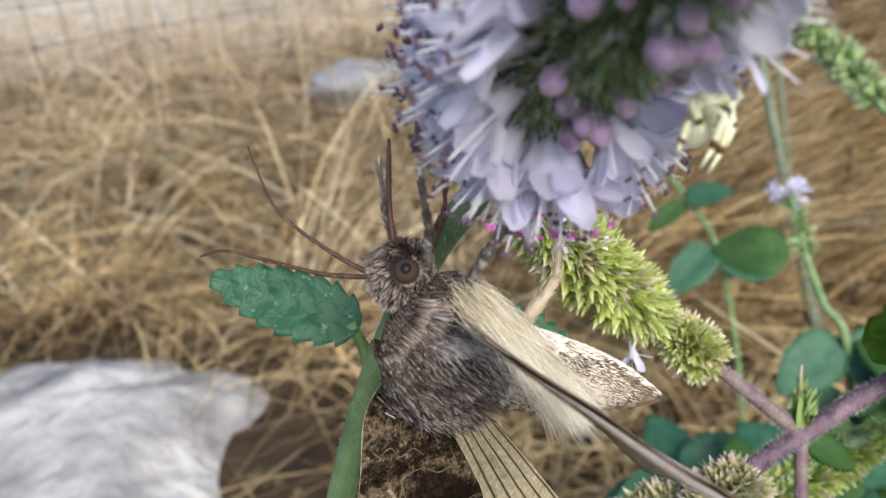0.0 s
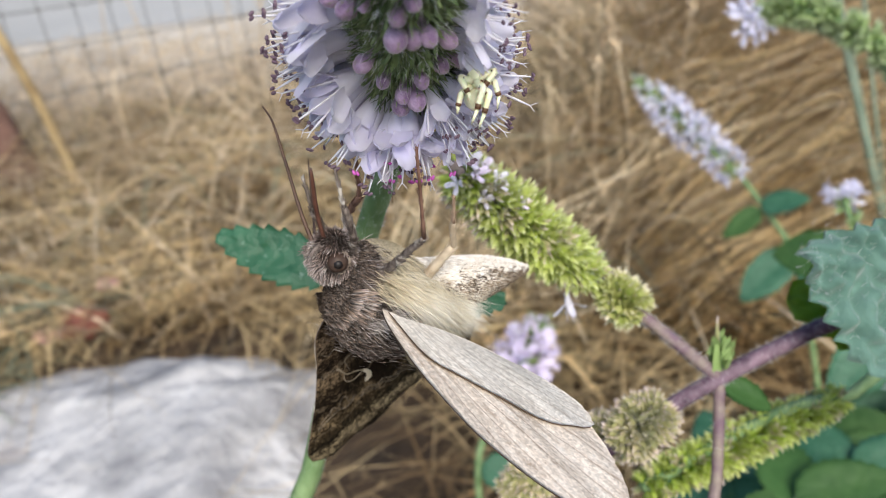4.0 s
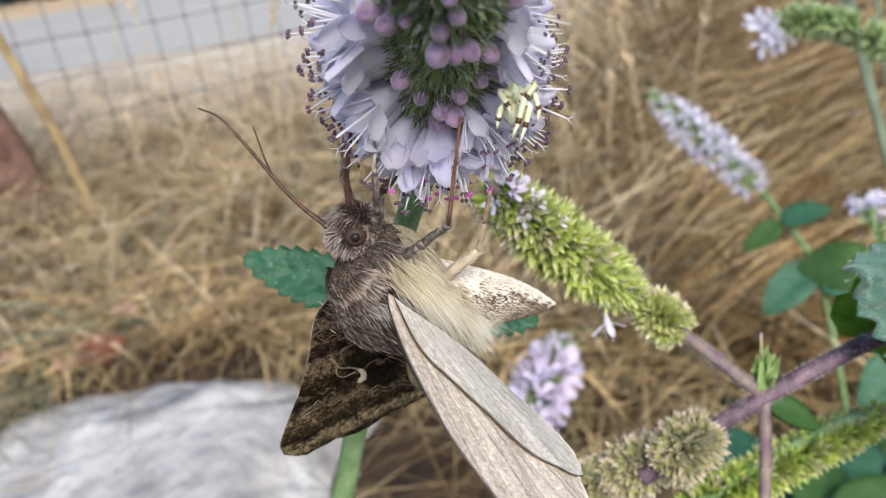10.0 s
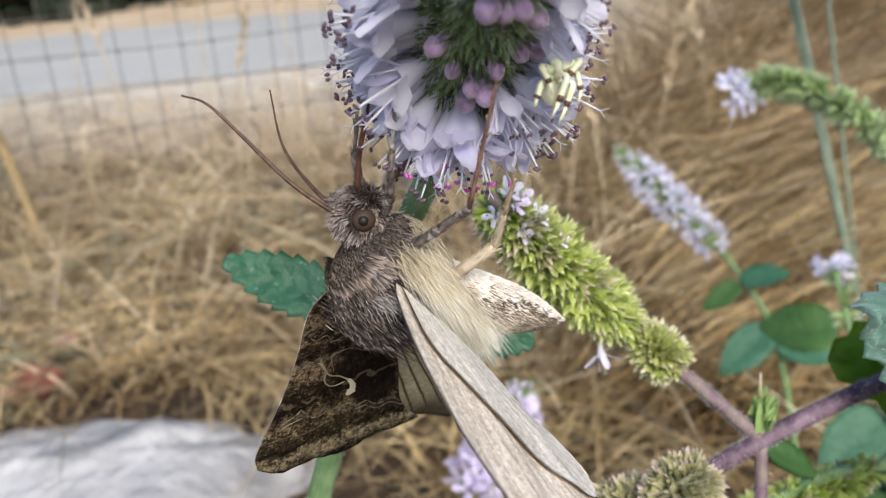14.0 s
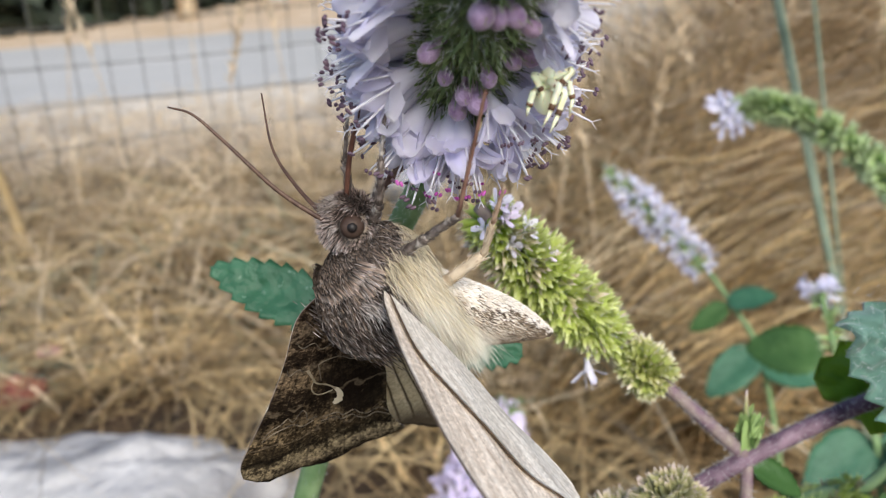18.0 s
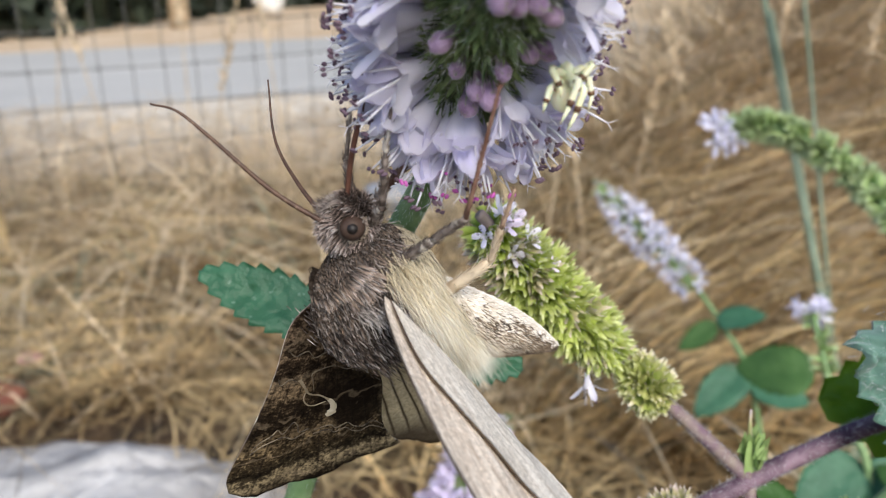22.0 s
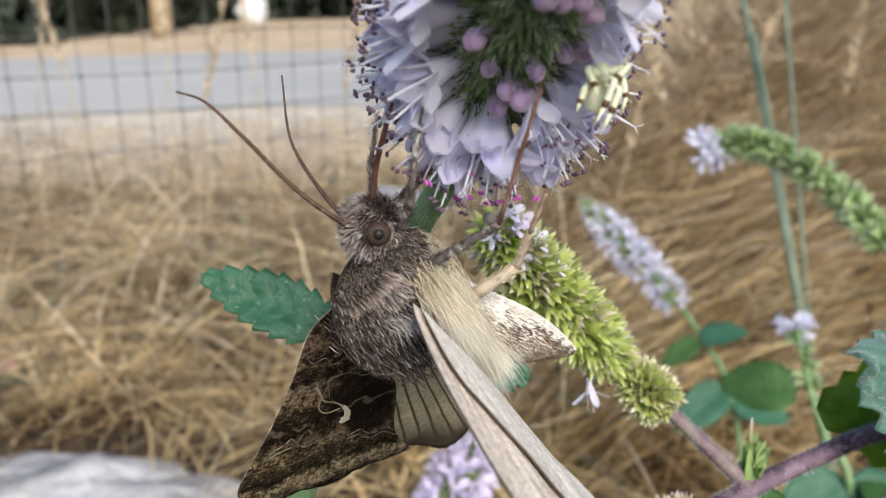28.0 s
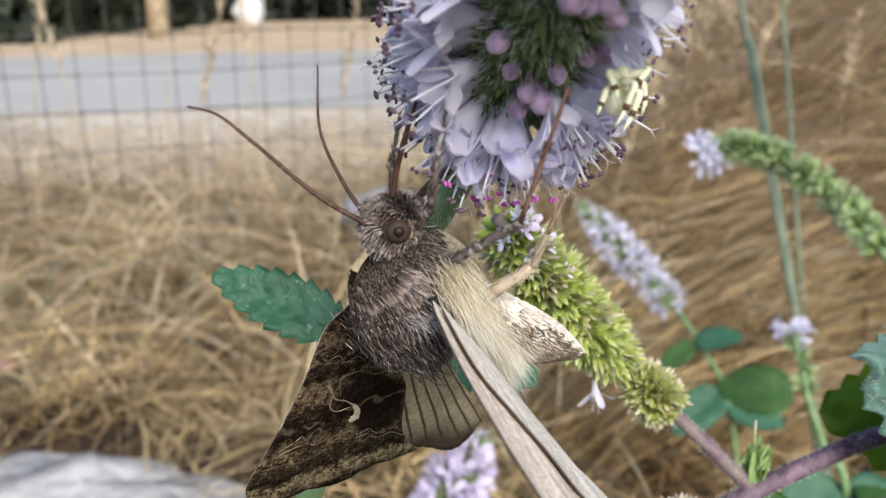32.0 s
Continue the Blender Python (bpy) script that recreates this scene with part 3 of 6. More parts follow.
def rock_free(x, y):
    clear = ((x + 0.23) / 0.26) ** 2 + ((y - 0.33) / 0.20) ** 2 > 1
    return clear and noise.noise(Vector((x * 7, y * 7, 2))) > -0.32


def beside_boulder(x, y):
    return ((x + 0.284) / 0.22) ** 2 + ((y - 0.34) / 0.19) ** 2 > 1


def patchy(x, y):
    return noise.noise(Vector((x * 6, y * 6, 8))) > -0.35


straw("dry_grass_bank", 11500, (-0.15, 0.75, 0.48, 1.15), (0.10, 0.28), (0.0008, 0.0025), M_straw_bank, "thick bank of golden dry grass lying in tangles", 0.2, 3, heading=0.1, scatter=0.9, keep=patchy, steep=0.9)
straw("dry_grass_mat", 2600, (-0.95, 0.25, 0.30, 1.20), (0.06, 0.24), (0.0012, 0.0032), M_straw, "flattened brown dry grass matting the soil", 0.40, 4, keep=rock_free)
straw("tall_dry_stalks", 2200, (-0.95, 0.75, 0.60, 1.08), (0.14, 0.30), (0.0008, 0.0020), M_straw, "upright bleached grass stalks", -0.6, 5)
straw("leaning_straw", 12000, (-0.95, 0.35, 0.46, 1.18), (0.05, 0.18), (0.0008, 0.0028), M_straw, "loose straw stalks leaning every way", -0.8, 14, keep=rock_free)
straw("verge_tufts", 4500, (-2.4, 0.9, 1.00, 1.9), (0.08, 0.22), (0.0015, 0.0035), M_straw_far, "bleached grass tufts along the fence line", -0.2, 6)
straw("fence_line_grass", 5200, (-1.6, 0.6, 0.82, 1.5), (0.10, 0.26), (0.0012, 0.0030), M_straw_far, "pale tan grass tufts standing along the fence", -0.5, 16)
straw("pale_loose_straw", 3200, (-0.95, 0.6, 0.50, 1.05), (0.10, 0.26), (0.0010, 0.0024), M_straw_far, "pale broken straws lying over the brown grass", -0.25, 23, keep=rock_free)
straw("boulder_side_straw", 5600, (-0.75, 0.20, 0.22, 0.68), (0.04, 0.17), (0.0010, 0.0026), M_straw, "short broken straw round the foot of the boulder", 0.3, 43, keep=beside_boulder)
straw("grey_green_weeds", 700, (-0.85, 0.1, 0.50, 1.05), (0.08, 0.20), (0.0014, 0.0030), M_greengrass, "sparse grey-green weed blades among straw", -0.3, 7, keep=rock_free)
straw("low_green_tuft", 260, (-0.60, -0.42, 0.44, 0.56), (0.04, 0.09), (0.0014, 0.003), M_greengrass, "low green tuft beside the pale rock", 0.30, 8)


straw("bank_crest_grass", 8000, (0.03, 1.1, 0.70, 1.15), (0.12, 0.32), (0.0008, 0.0022), M_straw_far, "pale feathery grass along the crest of the bank", -0.2, 29, heading=0.3, scatter=1.1, steep=1.3)
straw("golden_bank_straw", 3800, (-0.02, 0.65, 0.46, 0.92), (0.12, 0.30), (0.0012, 0.0030), M_straw_gold, "golden straw leaning in long strokes on the bank", 0.3, 31, heading=0.0, scatter=0.45, steep=0.8)
straw("pale_bank_stalks", 7000, (0.10, 0.9, 0.62, 1.02), (0.12, 0.30), (0.0010, 0.0024), M_straw_far, "pale straw stalks leaning over the bank", 0.0, 37, heading=0.1, scatter=0.9, steep=0.9)


def build_rock():
    b = Buf()
    rows, cols = 44, 72
    pts = []
    for r in range(rows):
        th = math.pi * (0.01 + 0.98 * r / (rows - 1))
        for k in range(cols):
            ph = 2 * math.pi * k / cols
            n = Vector((math.sin(th) * math.cos(ph), math.sin(th) * math.sin(ph), math.cos(th)))
            s = 1 + 0.16 * noise.noise(n * 1.7 + Vector((4, 1, 2))) + 0.075 * noise.noise(n * 4.5) + 0.034 * noise.noise(n * 13) + 0.016 * noise.noise(n * 34)
            corner = 2.3 if math.sin(ph) > 0 else 6.0
            boxy = (abs(math.cos(ph)) ** corner + abs(math.sin(ph)) ** corner) ** (-1 / corner)
            p = Vector((boxy * n.x * (0.235 if n.x > 0 else 0.34), boxy * n.y * (0.132 if n.y > 0 else 0.31), n.z * 0.126)) * s
            pts.append(p)
    b.quad_grid(pts, rows, cols, closed=True)
    b.f += [tuple(reversed(range(cols))), tuple((rows - 1) * cols + k for k in range(cols))]
    b.m += [0, 0]
    ob = new("boulder", b.mesh("boulder", [M_rock]))
    ob.matrix_world = pose(-0.284, 0.409, -0.097, 0, 0, 0)
    tagged(ob, "pale grey-white weathered boulder half sunk in dry grass", "rock")
    s = Buf()
    s.ball((0, 0, 0), (0.055, 0.03, 0.022), rows=14, cols=20, lump=0.35, freq=2.2, seed=3)
    ob = new("field_stone", s.mesh("field_stone", [M_rock_far]))
    ob.matrix_world = pose(-0.104, 0.849, 0.085, 0, 0, 10)
    tagged(ob, "small blue-grey stone lying in the straw", "rock")


build_rock()


def build_fence():
    fence = thing("wire_fence", "sagging wire mesh fence on a rusty brown post", "fence", pose(-0.677, 0.918, 0))
    ax = Vector((0.547, 0.382, 0)).normalized()
    b = Buf()
    path = [(-0.004 - 0.23 * z + 0.004 * noise.noise(Vector((0, 0, z * 9))), 0.004 * noise.noise(Vector((5, 0, z * 9))), z) for z in np.linspace(-0.05, 1.25, 110)]
    rings = []
    for p in path:
        for k in range(22):
            a = 2 * math.pi * k / 22
            r = 0.030 + 0.004 * noise.noise(Vector((3, 3, p[2] * 9))) + 0.0035 * noise.noise(Vector((math.cos(a) * 2, math.sin(a) * 2, p[2] * 24))) + 0.002 * noise.noise(Vector((math.cos(a) * 5, math.sin(a) * 5, p[2] * 70)))
            rings.append((p[0] + r * math.cos(a), p[1] + r * math.sin(a), p[2]))
    b.quad_grid(rings, len(path), 22, closed=True)
    b.f.append(tuple((len(path) - 1) * 22 + k for k in range(22)))
    b.m.append(0)
    part("post", b.mesh("post", [M_post]), fence, "rusty reddish brown post")
    back = Vector((0.02, 0.035, 0))
    sb = Buf()
    sb.tube([(-0.020, -0.012, -0.05), (-0.128, -0.012, 0.4), (-0.245, -0.012, 0.9)], 0.0085, 8)
    part("steel_stake", sb.mesh("steel_stake", [M_steel]), fence, "thin grey steel stake beside the post")
    STEP, RISE = 0.040, 0.052

    def sag(s, k):
        return 0.012 * math.sin(2.1 * s + k * 0.5) + 0.005 * math.sin(7 * s + k)

    def lean(s, z):
        return back + ax * (s + 0.02 * math.sin(2.3 * s) * z / 0.6) + Vector((0, 0.006 * math.sin(3 * s), 0))

    for k in range(13):
        z = 0.05 + RISE * k
        w = Buf()
        w.tube([lean(s, z) + Vector((0, 0, z - 0.018 * s + sag(s, k))) for s in np.linspace(-2.0, 2.6, 93)], 0.0009, 5)
        part("wire", w.mesh("wire", [M_wire]), fence)
    for i in range(112):
        s = -2.0 + STEP * i
        up = Buf()
        up.tube([lean(s, z) + Vector((0, 0, z - 0.018 * s)) for z in np.linspace(0.03, 0.68, 9)], 0.00075, 5)
        part("upright_wire", up.mesh("upright_wire", [M_wire]), fence)
    kb = Buf()
    for i in range(112):
        s = -2.0 + STEP * i
        for k in range(13):
            z = 0.05 + RISE * k
            kb.ball(lean(s, z) + Vector((0, 0, z - 0.018 * s + sag(s, k))), 0.0026, rows=4, cols=6)
    part("knot_rest", kb.mesh("knot_rest", [M_wire]), fence, kind="stuff")
    st = Buf()
    base = Vector((-0.575, 0.870, 0.0))
    top = Vector((-0.618, 0.83, 0.42))
    st.tube([lerp(base, top, i / 12) + Vector((0.006 * math.sin(i * 0.5), 0, 0)) for i in range(13)], [0.0065 - 0.0002 * i for i in range(13)], 8)
    tagged(new("dry_stalk", st.mesh("dry_stalk", [M_straw])), "thick bleached dry stalk leaning by the fence post", "stalk")


build_fence()


def build_distance():
    b = Buf()
    rng = random.Random(11)
    for i in range(15000):
        x = rng.uniform(-14, 10)
        z = abs(rng.gauss(0, 1.1))
        y = 5.3 + 3.4 * min(1.0, max(0.0, (x + 2.9) / 0.6)) + rng.uniform(-0.3, 1.3) + 0.3 * noise.noise(Vector((x, z, 0)))
        d = Vector((rng.gauss(0, 1), rng.gauss(0, 1), rng.gauss(0, 1)))
        b.hair((x, y, z), d, rng.uniform(0.12, 0.3), rng.uniform(0.08, 0.2), segs=2)
    for k in range(26):
        x = -14 + k
        y = 6.0 if x < -2.6 else 9.2
        b.tube([(x, y, -0.1), (x + 0.2, y + 0.1, 1.6), (x - 0.1, y + 0.2, 3.0)], [0.09, 0.07, 0.04], 7)
    # dark backing sheet that stands in for the shade inside the hedge
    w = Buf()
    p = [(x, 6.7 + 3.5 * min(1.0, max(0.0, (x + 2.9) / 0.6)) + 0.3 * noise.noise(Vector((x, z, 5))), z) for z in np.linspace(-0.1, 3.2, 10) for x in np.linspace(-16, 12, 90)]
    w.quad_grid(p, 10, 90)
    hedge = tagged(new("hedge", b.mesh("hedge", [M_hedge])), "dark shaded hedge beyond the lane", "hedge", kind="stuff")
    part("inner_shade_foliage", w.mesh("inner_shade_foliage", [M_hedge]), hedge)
    c = Buf()
    c.ball((0, 0, 0.12), (0.12, 0.08, 0.11), rows=10, cols=14, lump=0.3, freq=2, seed=8)
    ob = new("white_sack", c.mesh("white_sack", [M_white]))
    ob.matrix_world = pose(-1.85, 6.5, 0.03)
    tagged(ob, "small white sack on the far verge", "sack")
    c = Buf()
    c.tube([(0, 0, 0), (0.02, 0, 0.6), (0.0, 0, 1.6)], [0.07, 0.065, 0.06], 10)
    ob = new("pale_trunk", c.mesh("pale_trunk", [M_straw_far]))
    ob.matrix_world = pose(-2.2, 5.6, 0.012)
    tagged(ob, "pale bare trunk on the far verge", "tree trunk")


build_distance()


def build_litter():
    for x, y, z, s, m, n, l in ((-0.391, 0.54, 0.018, 0.020, M_terracotta, "clay_lump", "red-brown lump of clay in the straw"),
                                (-0.39, 0.585, 0.03, 0.010, M_pinkpet, "fallen_petal", "dull pink fallen petal on straw"),
                                (-0.414, 0.523, 0.018, 0.011, M_pinkpet, "fallen_petal", "dull pink fallen petal on straw"),
                                (-0.468, 0.53, 0.02, 0.012, M_pinkpet, "fallen_petal", "dull pink fallen petal on straw")):
        b = Buf()
        b.ball((0, 0, 0), (s, s * 0.7, s * (0.8 if m == M_terracotta else 0.35)), rows=9, cols=12, lump=0.5, freq=2.5, seed=x * 9)
        ob = new(n, b.mesh(n, [m]))
        ob.matrix_world = pose(x, y, z, 20, 10, 40)
        tagged(ob, l, "litter")


build_litter()


# ---- mint blossoms and calyces ----
def corolla_mesh(material, seed, spread=0.75, size=1.0, name="corolla"):
    """Four rounded lobes on a short tube; z runs out of the calyx. Sizes in metres."""
    rng = random.Random(seed)
    b = Buf()
    rings = [(0.0, 0.45), (1.0, 0.5), (2.0, 0.75), (2.7, 1.0)]
    b.tube([(0, 0, z * MM * size) for z, _ in rings], [r * MM * size for _, r in rings], 10, caps=False)
    for k in range(4):
        a0 = k * math.pi / 2 + rng.gauss(0, 0.12)
        wide = (1.30 if k == 0 else 1.0) * rng.uniform(0.9, 1.1)
        sp = spread * rng.uniform(0.75, 1.25)
        ln = rng.uniform(2.8, 3.7)
        for layer in (0, 1):
            pts = []
            for r in range(7):
                t = r / 6
                w = 0.63 * wide * (0.55 + 0.75 * math.sin(math.pi * min(1, 0.18 + 0.72 * t))) * (1 if t < 0.95 else 0.55)
                for c in range(5):
                    s = c / 2 - 1
                    rad = 0.85 + ln * t * math.sin(sp) + 0.25 * s * s
                    h = 2.5 + ln * t * math.cos(sp) - 0.5 * t * t - 0.30 * s * s * t - layer * 0.05 - (0.18 * (1 - abs(s)) if r == 6 else 0)
                    x, y = rad, s * w * 0.95
                    pts.append((MM * size * (x * math.cos(a0) - y * math.sin(a0)), MM * size * (x * math.sin(a0) + y * math.cos(a0)), MM * size * h))
            b.quad_grid(pts, 7, 5)
    return b.mesh(name, [material])


def stamen_meshes(seed, size=1.0):
    """Four stamens with their anthers and one forked style, each a mesh of its own, in a dark and a magenta version."""
    rng = random.Random(seed)
    sets = ([], [])
    for k in range(5):
        an = k * 1.3 + rng.uniform(0, 0.5)
        out, h = rng.uniform(0.6, 2.1), rng.uniform(4.5, 6.3)
        tip = (out * math.cos(an), out * math.sin(an), h)
        pts = smooth_path([(0.3 * math.cos(an), 0.3 * math.sin(an), 1.2), (0.55 * out * math.cos(an), 0.55 * out * math.sin(an), 0.6 * h), tip], 7)
        turn = Euler((rng.uniform(-1.2, 1.2), rng.uniform(-1.2, 1.2), 0)).to_matrix()
        for version, am in zip(sets, (M_anther, M_anther_pink)):
            f = Buf()
            f.tube([p * MM * size for p in pts], [0.085 * MM * size] * 6 + [0.05 * MM * size], 5)
            for j in (-1, 1):
                if k < 4:
                    c = Vector(tip) + Vector((0.14 * j, 0.08, 0.12))
                    f.ball(c * MM * size, (0.13 * MM * size, 0.11 * MM * size, 0.22 * MM * size), 1, rows=5, cols=7, turn=turn)
                else:
                    f.tube([Vector(tip) * MM * size, (Vector(tip) + Vector((0.35 * j, 0, 0.45))) * MM * size], [0.05 * MM * size, 0.02 * MM * size], 4)
            version.append(("stamen" if k < 4 else "style", f.mesh("stamen", [M_filament, am])))
    return sets


def add_stamens(fl, v, pink=False):
    for name, me in STAMENS[v][1 if pink else 0]:
        part(name, me, fl)


def calyx_mesh(material, size=1.0, name="calyx", length=1.9, teeth=5, flare=0.40):
    b = Buf()
    b.tube([(0, 0, z * MM * size) for z in (0, 0.5, 1.1, length * 0.78)], [r * MM * size for r in (0.14, flare * 0.85, flare * 0.92, flare)], 7, caps=False)
    for i in range(len(b.uv)):
        b.uv[i] = (b.uv[i][0], b.v[i][2] / (length * 1.08 * MM * size))
    for k in range(teeth):
        a = 2 * math.pi * k / teeth
        d = Vector((0.34 * math.cos(a), 0.34 * math.sin(a), 1))
        o = len(b.uv)
        b.hair((flare * 0.92 * math.cos(a) * MM * size, flare * 0.92 * math.sin(a) * MM * size, length * 0.68 * MM * size), d, length * 0.42 * MM * size, 0.40 * MM * size,
               side=Vector((-math.sin(a), math.cos(a), 0)), segs=2)
        for i in range(o, len(b.uv)):
            b.uv[i] = (b.uv[i][0], b.v[i][2] / (length * 1.08 * MM * size))
    return b.mesh(name, [material])


PINK = corolla_mesh(M_petal_pink, 7, 0.8)
COROLLAS = [corolla_mesh(M_petal, s, sp) for s, sp in ((1, 0.55), (2, 0.7), (3, 0.85), (4, 0.62))]
STAMENS = [stamen_meshes(20 + k) for k in range(4)]
CALYX = calyx_mesh(M_calyx)
CALYX_SPENT = calyx_mesh(M_calyx_spent, 1.0, length=1.9, flare=0.5)
CALYX_YOUNG = calyx_mesh(M_calyx_young, 1.0, length=1.9, flare=0.5)
CALYX_DRY = calyx_mesh(M_calyx_dry, 1.0, length=1.95, flare=0.48)
b = Buf()
b.ball((0, 0, 1.9 * MM), (0.78 * MM, 0.78 * MM, 0.95 * MM), rows=10, cols=14, lump=0.10, freq=2.5)
b.tube([(0, 0, 0.2 * MM), (0, 0, 1.5 * MM)], [0.35 * MM, 0.6 * MM], 8, caps=False)
BUD = b.mesh("bud", [M_bud])


def radial(axis, angle, facing):
    """A direction square to the axis, angle measured from the facing side."""
    f = (facing - axis * facing.dot(axis)).normalized()
    return f * math.cos(angle) + axis.cross(f) * math.sin(angle)


# the plant that the moth feeds on: origin at the foot of the flower head
HEAD_BASE = Vector((3.9, 47.2, 304.8)) * MM
AXIS = Vector((0.22, -0.80, 0.55)).normalized()
FACING = Vector((0.10, -0.98, 0.10)).normalized()


def build_flower_head():
    plant = thing("mint_flower_head", "mint flower head with lavender blossoms, mauve buds and hairy green calyces", "flower", Matrix.Translation(HEAD_BASE))
    rng = random.Random(5)
    L = 29 * MM
    core = Buf()
    core.tube([AXIS * (L * i / 14) for i in range(15)], [lerp(2.0, 1.5, i / 14) * MM + 0.5 * MM * abs(math.sin(i * 1.1)) for i in range(15)], 12)
    part("flower_axis", core.mesh("flower_axis", [M_calyx]), plant)
    whorl = 0
    n_flower = 0
    for s in np.arange(3.2, 28.0, 1.15):
        count = 23 if s < 5.0 else 15
        for k in range(count):
            an = 2 * math.pi * (k + 0.5 * (whorl % 2)) / count + rng.gauss(0, 0.13)
            an = (an + math.pi) % (2 * math.pi) - math.pi
            r = radial(AXIS, an, FACING)
            front = abs(an) < 1.15
            reach = 16.0 if an > 0 else 14.5
            open_ = (s < 5.0) or (not front and s < reach and rng.random() < (0.88 if s < (12 if an > 0 else 9) else 0.42))
            if front and 5.0 <= s < 7.0 and abs(an) > 0.6:
                open_ = True
            tilt = lerp(-0.30, 0.5, min(1, (s - 3) / 16)) + rng.gauss(0, 0.14)
            d = r * math.cos(tilt) + AXIS * math.sin(tilt)
            root = AXIS * (s * MM) + r * (1.9 * MM)
            m = Matrix.Translation(root) @ frame_to(d) @ Matrix.Rotation(rng.uniform(0, 6.28), 4, "Z")
            if open_:
                v = rng.randrange(4)
                g = rng.uniform(0.92, 1.12) * ((0.78 if s < 9 else 0.70) if an > 0.5 and s > 4.5 else 1.0)
                m2 = m @ Matrix.Translation((0, 0, 0.9 * MM)) @ Matrix.Scale(g, 4)
                fl = part("blossom", COROLLAS[v], plant, at=m2)
                add_stamens(fl, v, s < 6.0 and abs(an) < 1.5 and rng.random() < 0.3)
                part("calyx", CALYX, plant, at=m)
                n_flower += 1
            elif rng.random() < (0.25 if s < 18 else 0.2):
                g = rng.uniform(0.62, 0.92) * (1.0 if s < 18 else 0.8)
                bd = part("bud", BUD, plant, at=Matrix.Translation(r * 0.7 * MM) @ m @ Matrix.Scale(g, 4))
                part("calyx", CALYX, bd)
            else:
                part("calyx", CALYX, plant, at=m @ Matrix.Scale(rng.uniform(0.8, 1.1), 4))
        whorl += 1
    for k in range(16):
        r = radial(AXIS, 2 * math.pi * k / 16, FACING)
        part("calyx", CALYX, plant, at=Matrix.Translation(AXIS * (2.3 * MM) + r * 0.9 * MM) @ frame_to(r - AXIS * 0.35) @ Matrix.Scale(1.7, 4))
    br = Buf()
    for i in range(9000):
        s = rng.uniform(3.0, 28.5)
        r = radial(AXIS, rng.uniform(-math.pi, math.pi), FACING)
        d = r + AXIS * rng.uniform(-0.2, 0.9) + Vector((rng.gauss(0, 0.25), rng.gauss(0, 0.25), rng.gauss(0, 0.25)))
        br.hair(AXIS * (s * MM) + r * rng.uniform(1.6, 3.3) * MM, d, rng.uniform(0.7, 1.7) * MM, rng.uniform(0.05, 0.22) * MM)
    part("bract_fuzz", br.mesh("bract_fuzz", [M_bract]), plant, "fine hairy green bracts", kind="stuff")
    dn = Buf()
    for i in range(2600):
        s = rng.uniform(3.0, 28.5)
        r = radial(AXIS, rng.uniform(-math.pi, math.pi), FACING)
        dn.hair(AXIS * (s * MM) + r * rng.uniform(2.6, 4.2) * MM, r + Vector((rng.gauss(0, 0.6), rng.gauss(0, 0.6), rng.gauss(0, 0.6))), rng.uniform(0.4, 1.0) * MM, 0.045 * MM, segs=2)
    part("pale_down", dn.mesh("pale_down", [M_stem_hair]), plant, "fine white down between the buds", kind="stuff")
    # stem down to the lower leaves
    o = HEAD_BASE
    pts = [Vector(p) * MM - o for p in ((3.9, 47.2, 304.8), (1.0, 52.5, 298.0), (-4.6, 59.5, 288.0), (-11.3, 63.5, 273.5), (-16.8, 60.5, 258.6), (-24, 57, 236), (-30, 55, 150), (-32, 56, -4))]
    path = smooth_path(pts, 40)
    st = Buf()
    st.tube(path, [lerp(1.0, 1.35, min(1, i / 14)) * MM for i in range(40)], 12, flat=0.95)
    part("stem", st.mesh("stem", [M_stem]), plant, "pale green square hairy stem")
    hr = Buf()
    for i in range(4200):
        k = rng.uniform(0, 26)
        p = lerp(path[int(k)], path[int(k) + 1], k % 1)
        n = Vector((rng.gauss(0, 1), rng.gauss(0, 1), rng.gauss(0, 1))).normalized()
        hr.hair(p + n * 1.0 * MM, n + Vector((0, 0, -0.4)), rng.uniform(0.4, 0.9) * MM, 0.05 * MM, segs=2)
    part("stem_fuzz", hr.mesh("stem_fuzz", [M_stem_hair]), plant, kind="stuff")
    node = Vector((-11.0, 63.4, 274.5)) * MM - o
    lf = leaf_mesh("leaf", M_leaf_speck, 13.8 * MM, 5.3 * MM, 8, 0.13, 0.05, 0.20, n=64, cols=15, wave=0.03, vein=0.02)
    tip = Vector((-22.6, 64.2, 286.0)) * MM - o
    base = Vector((-10.9, 62.8, 281.0)) * MM - o
    y = (tip - base).normalized()
    face = Vector((0.30, -0.80, 0.55))
    z = (face - y * face.dot(y)).normalized()
    x = y.cross(z)
    part("leaf", lf, plant, "blue-green toothed leaf with pale specks", at=Matrix((((x.x, y.x, z.x, base.x)), (x.y, y.y, z.y, base.y), (x.z, y.z, z.z, base.z), (0, 0, 0, 1))))
    pet = Buf()
    pet.tube(smooth_path([node, lerp(node, base, 0.5) + Vector((0, 0, 0.4 * MM)), base + y * 1.0 * MM], 8), 0.55 * MM, 8)
    part("leaf_stalk", pet.mesh("leaf_stalk", [M_stem]), plant)
    base2 = Vector((-2.0, 63.5, 279.0)) * MM - o
    tip2 = Vector((6.8, 62.0, 277.0)) * MM - o
    y = (tip2 - base2).normalized()
    z = (face - y * face.dot(y)).normalized()
    x = y.cross(z)
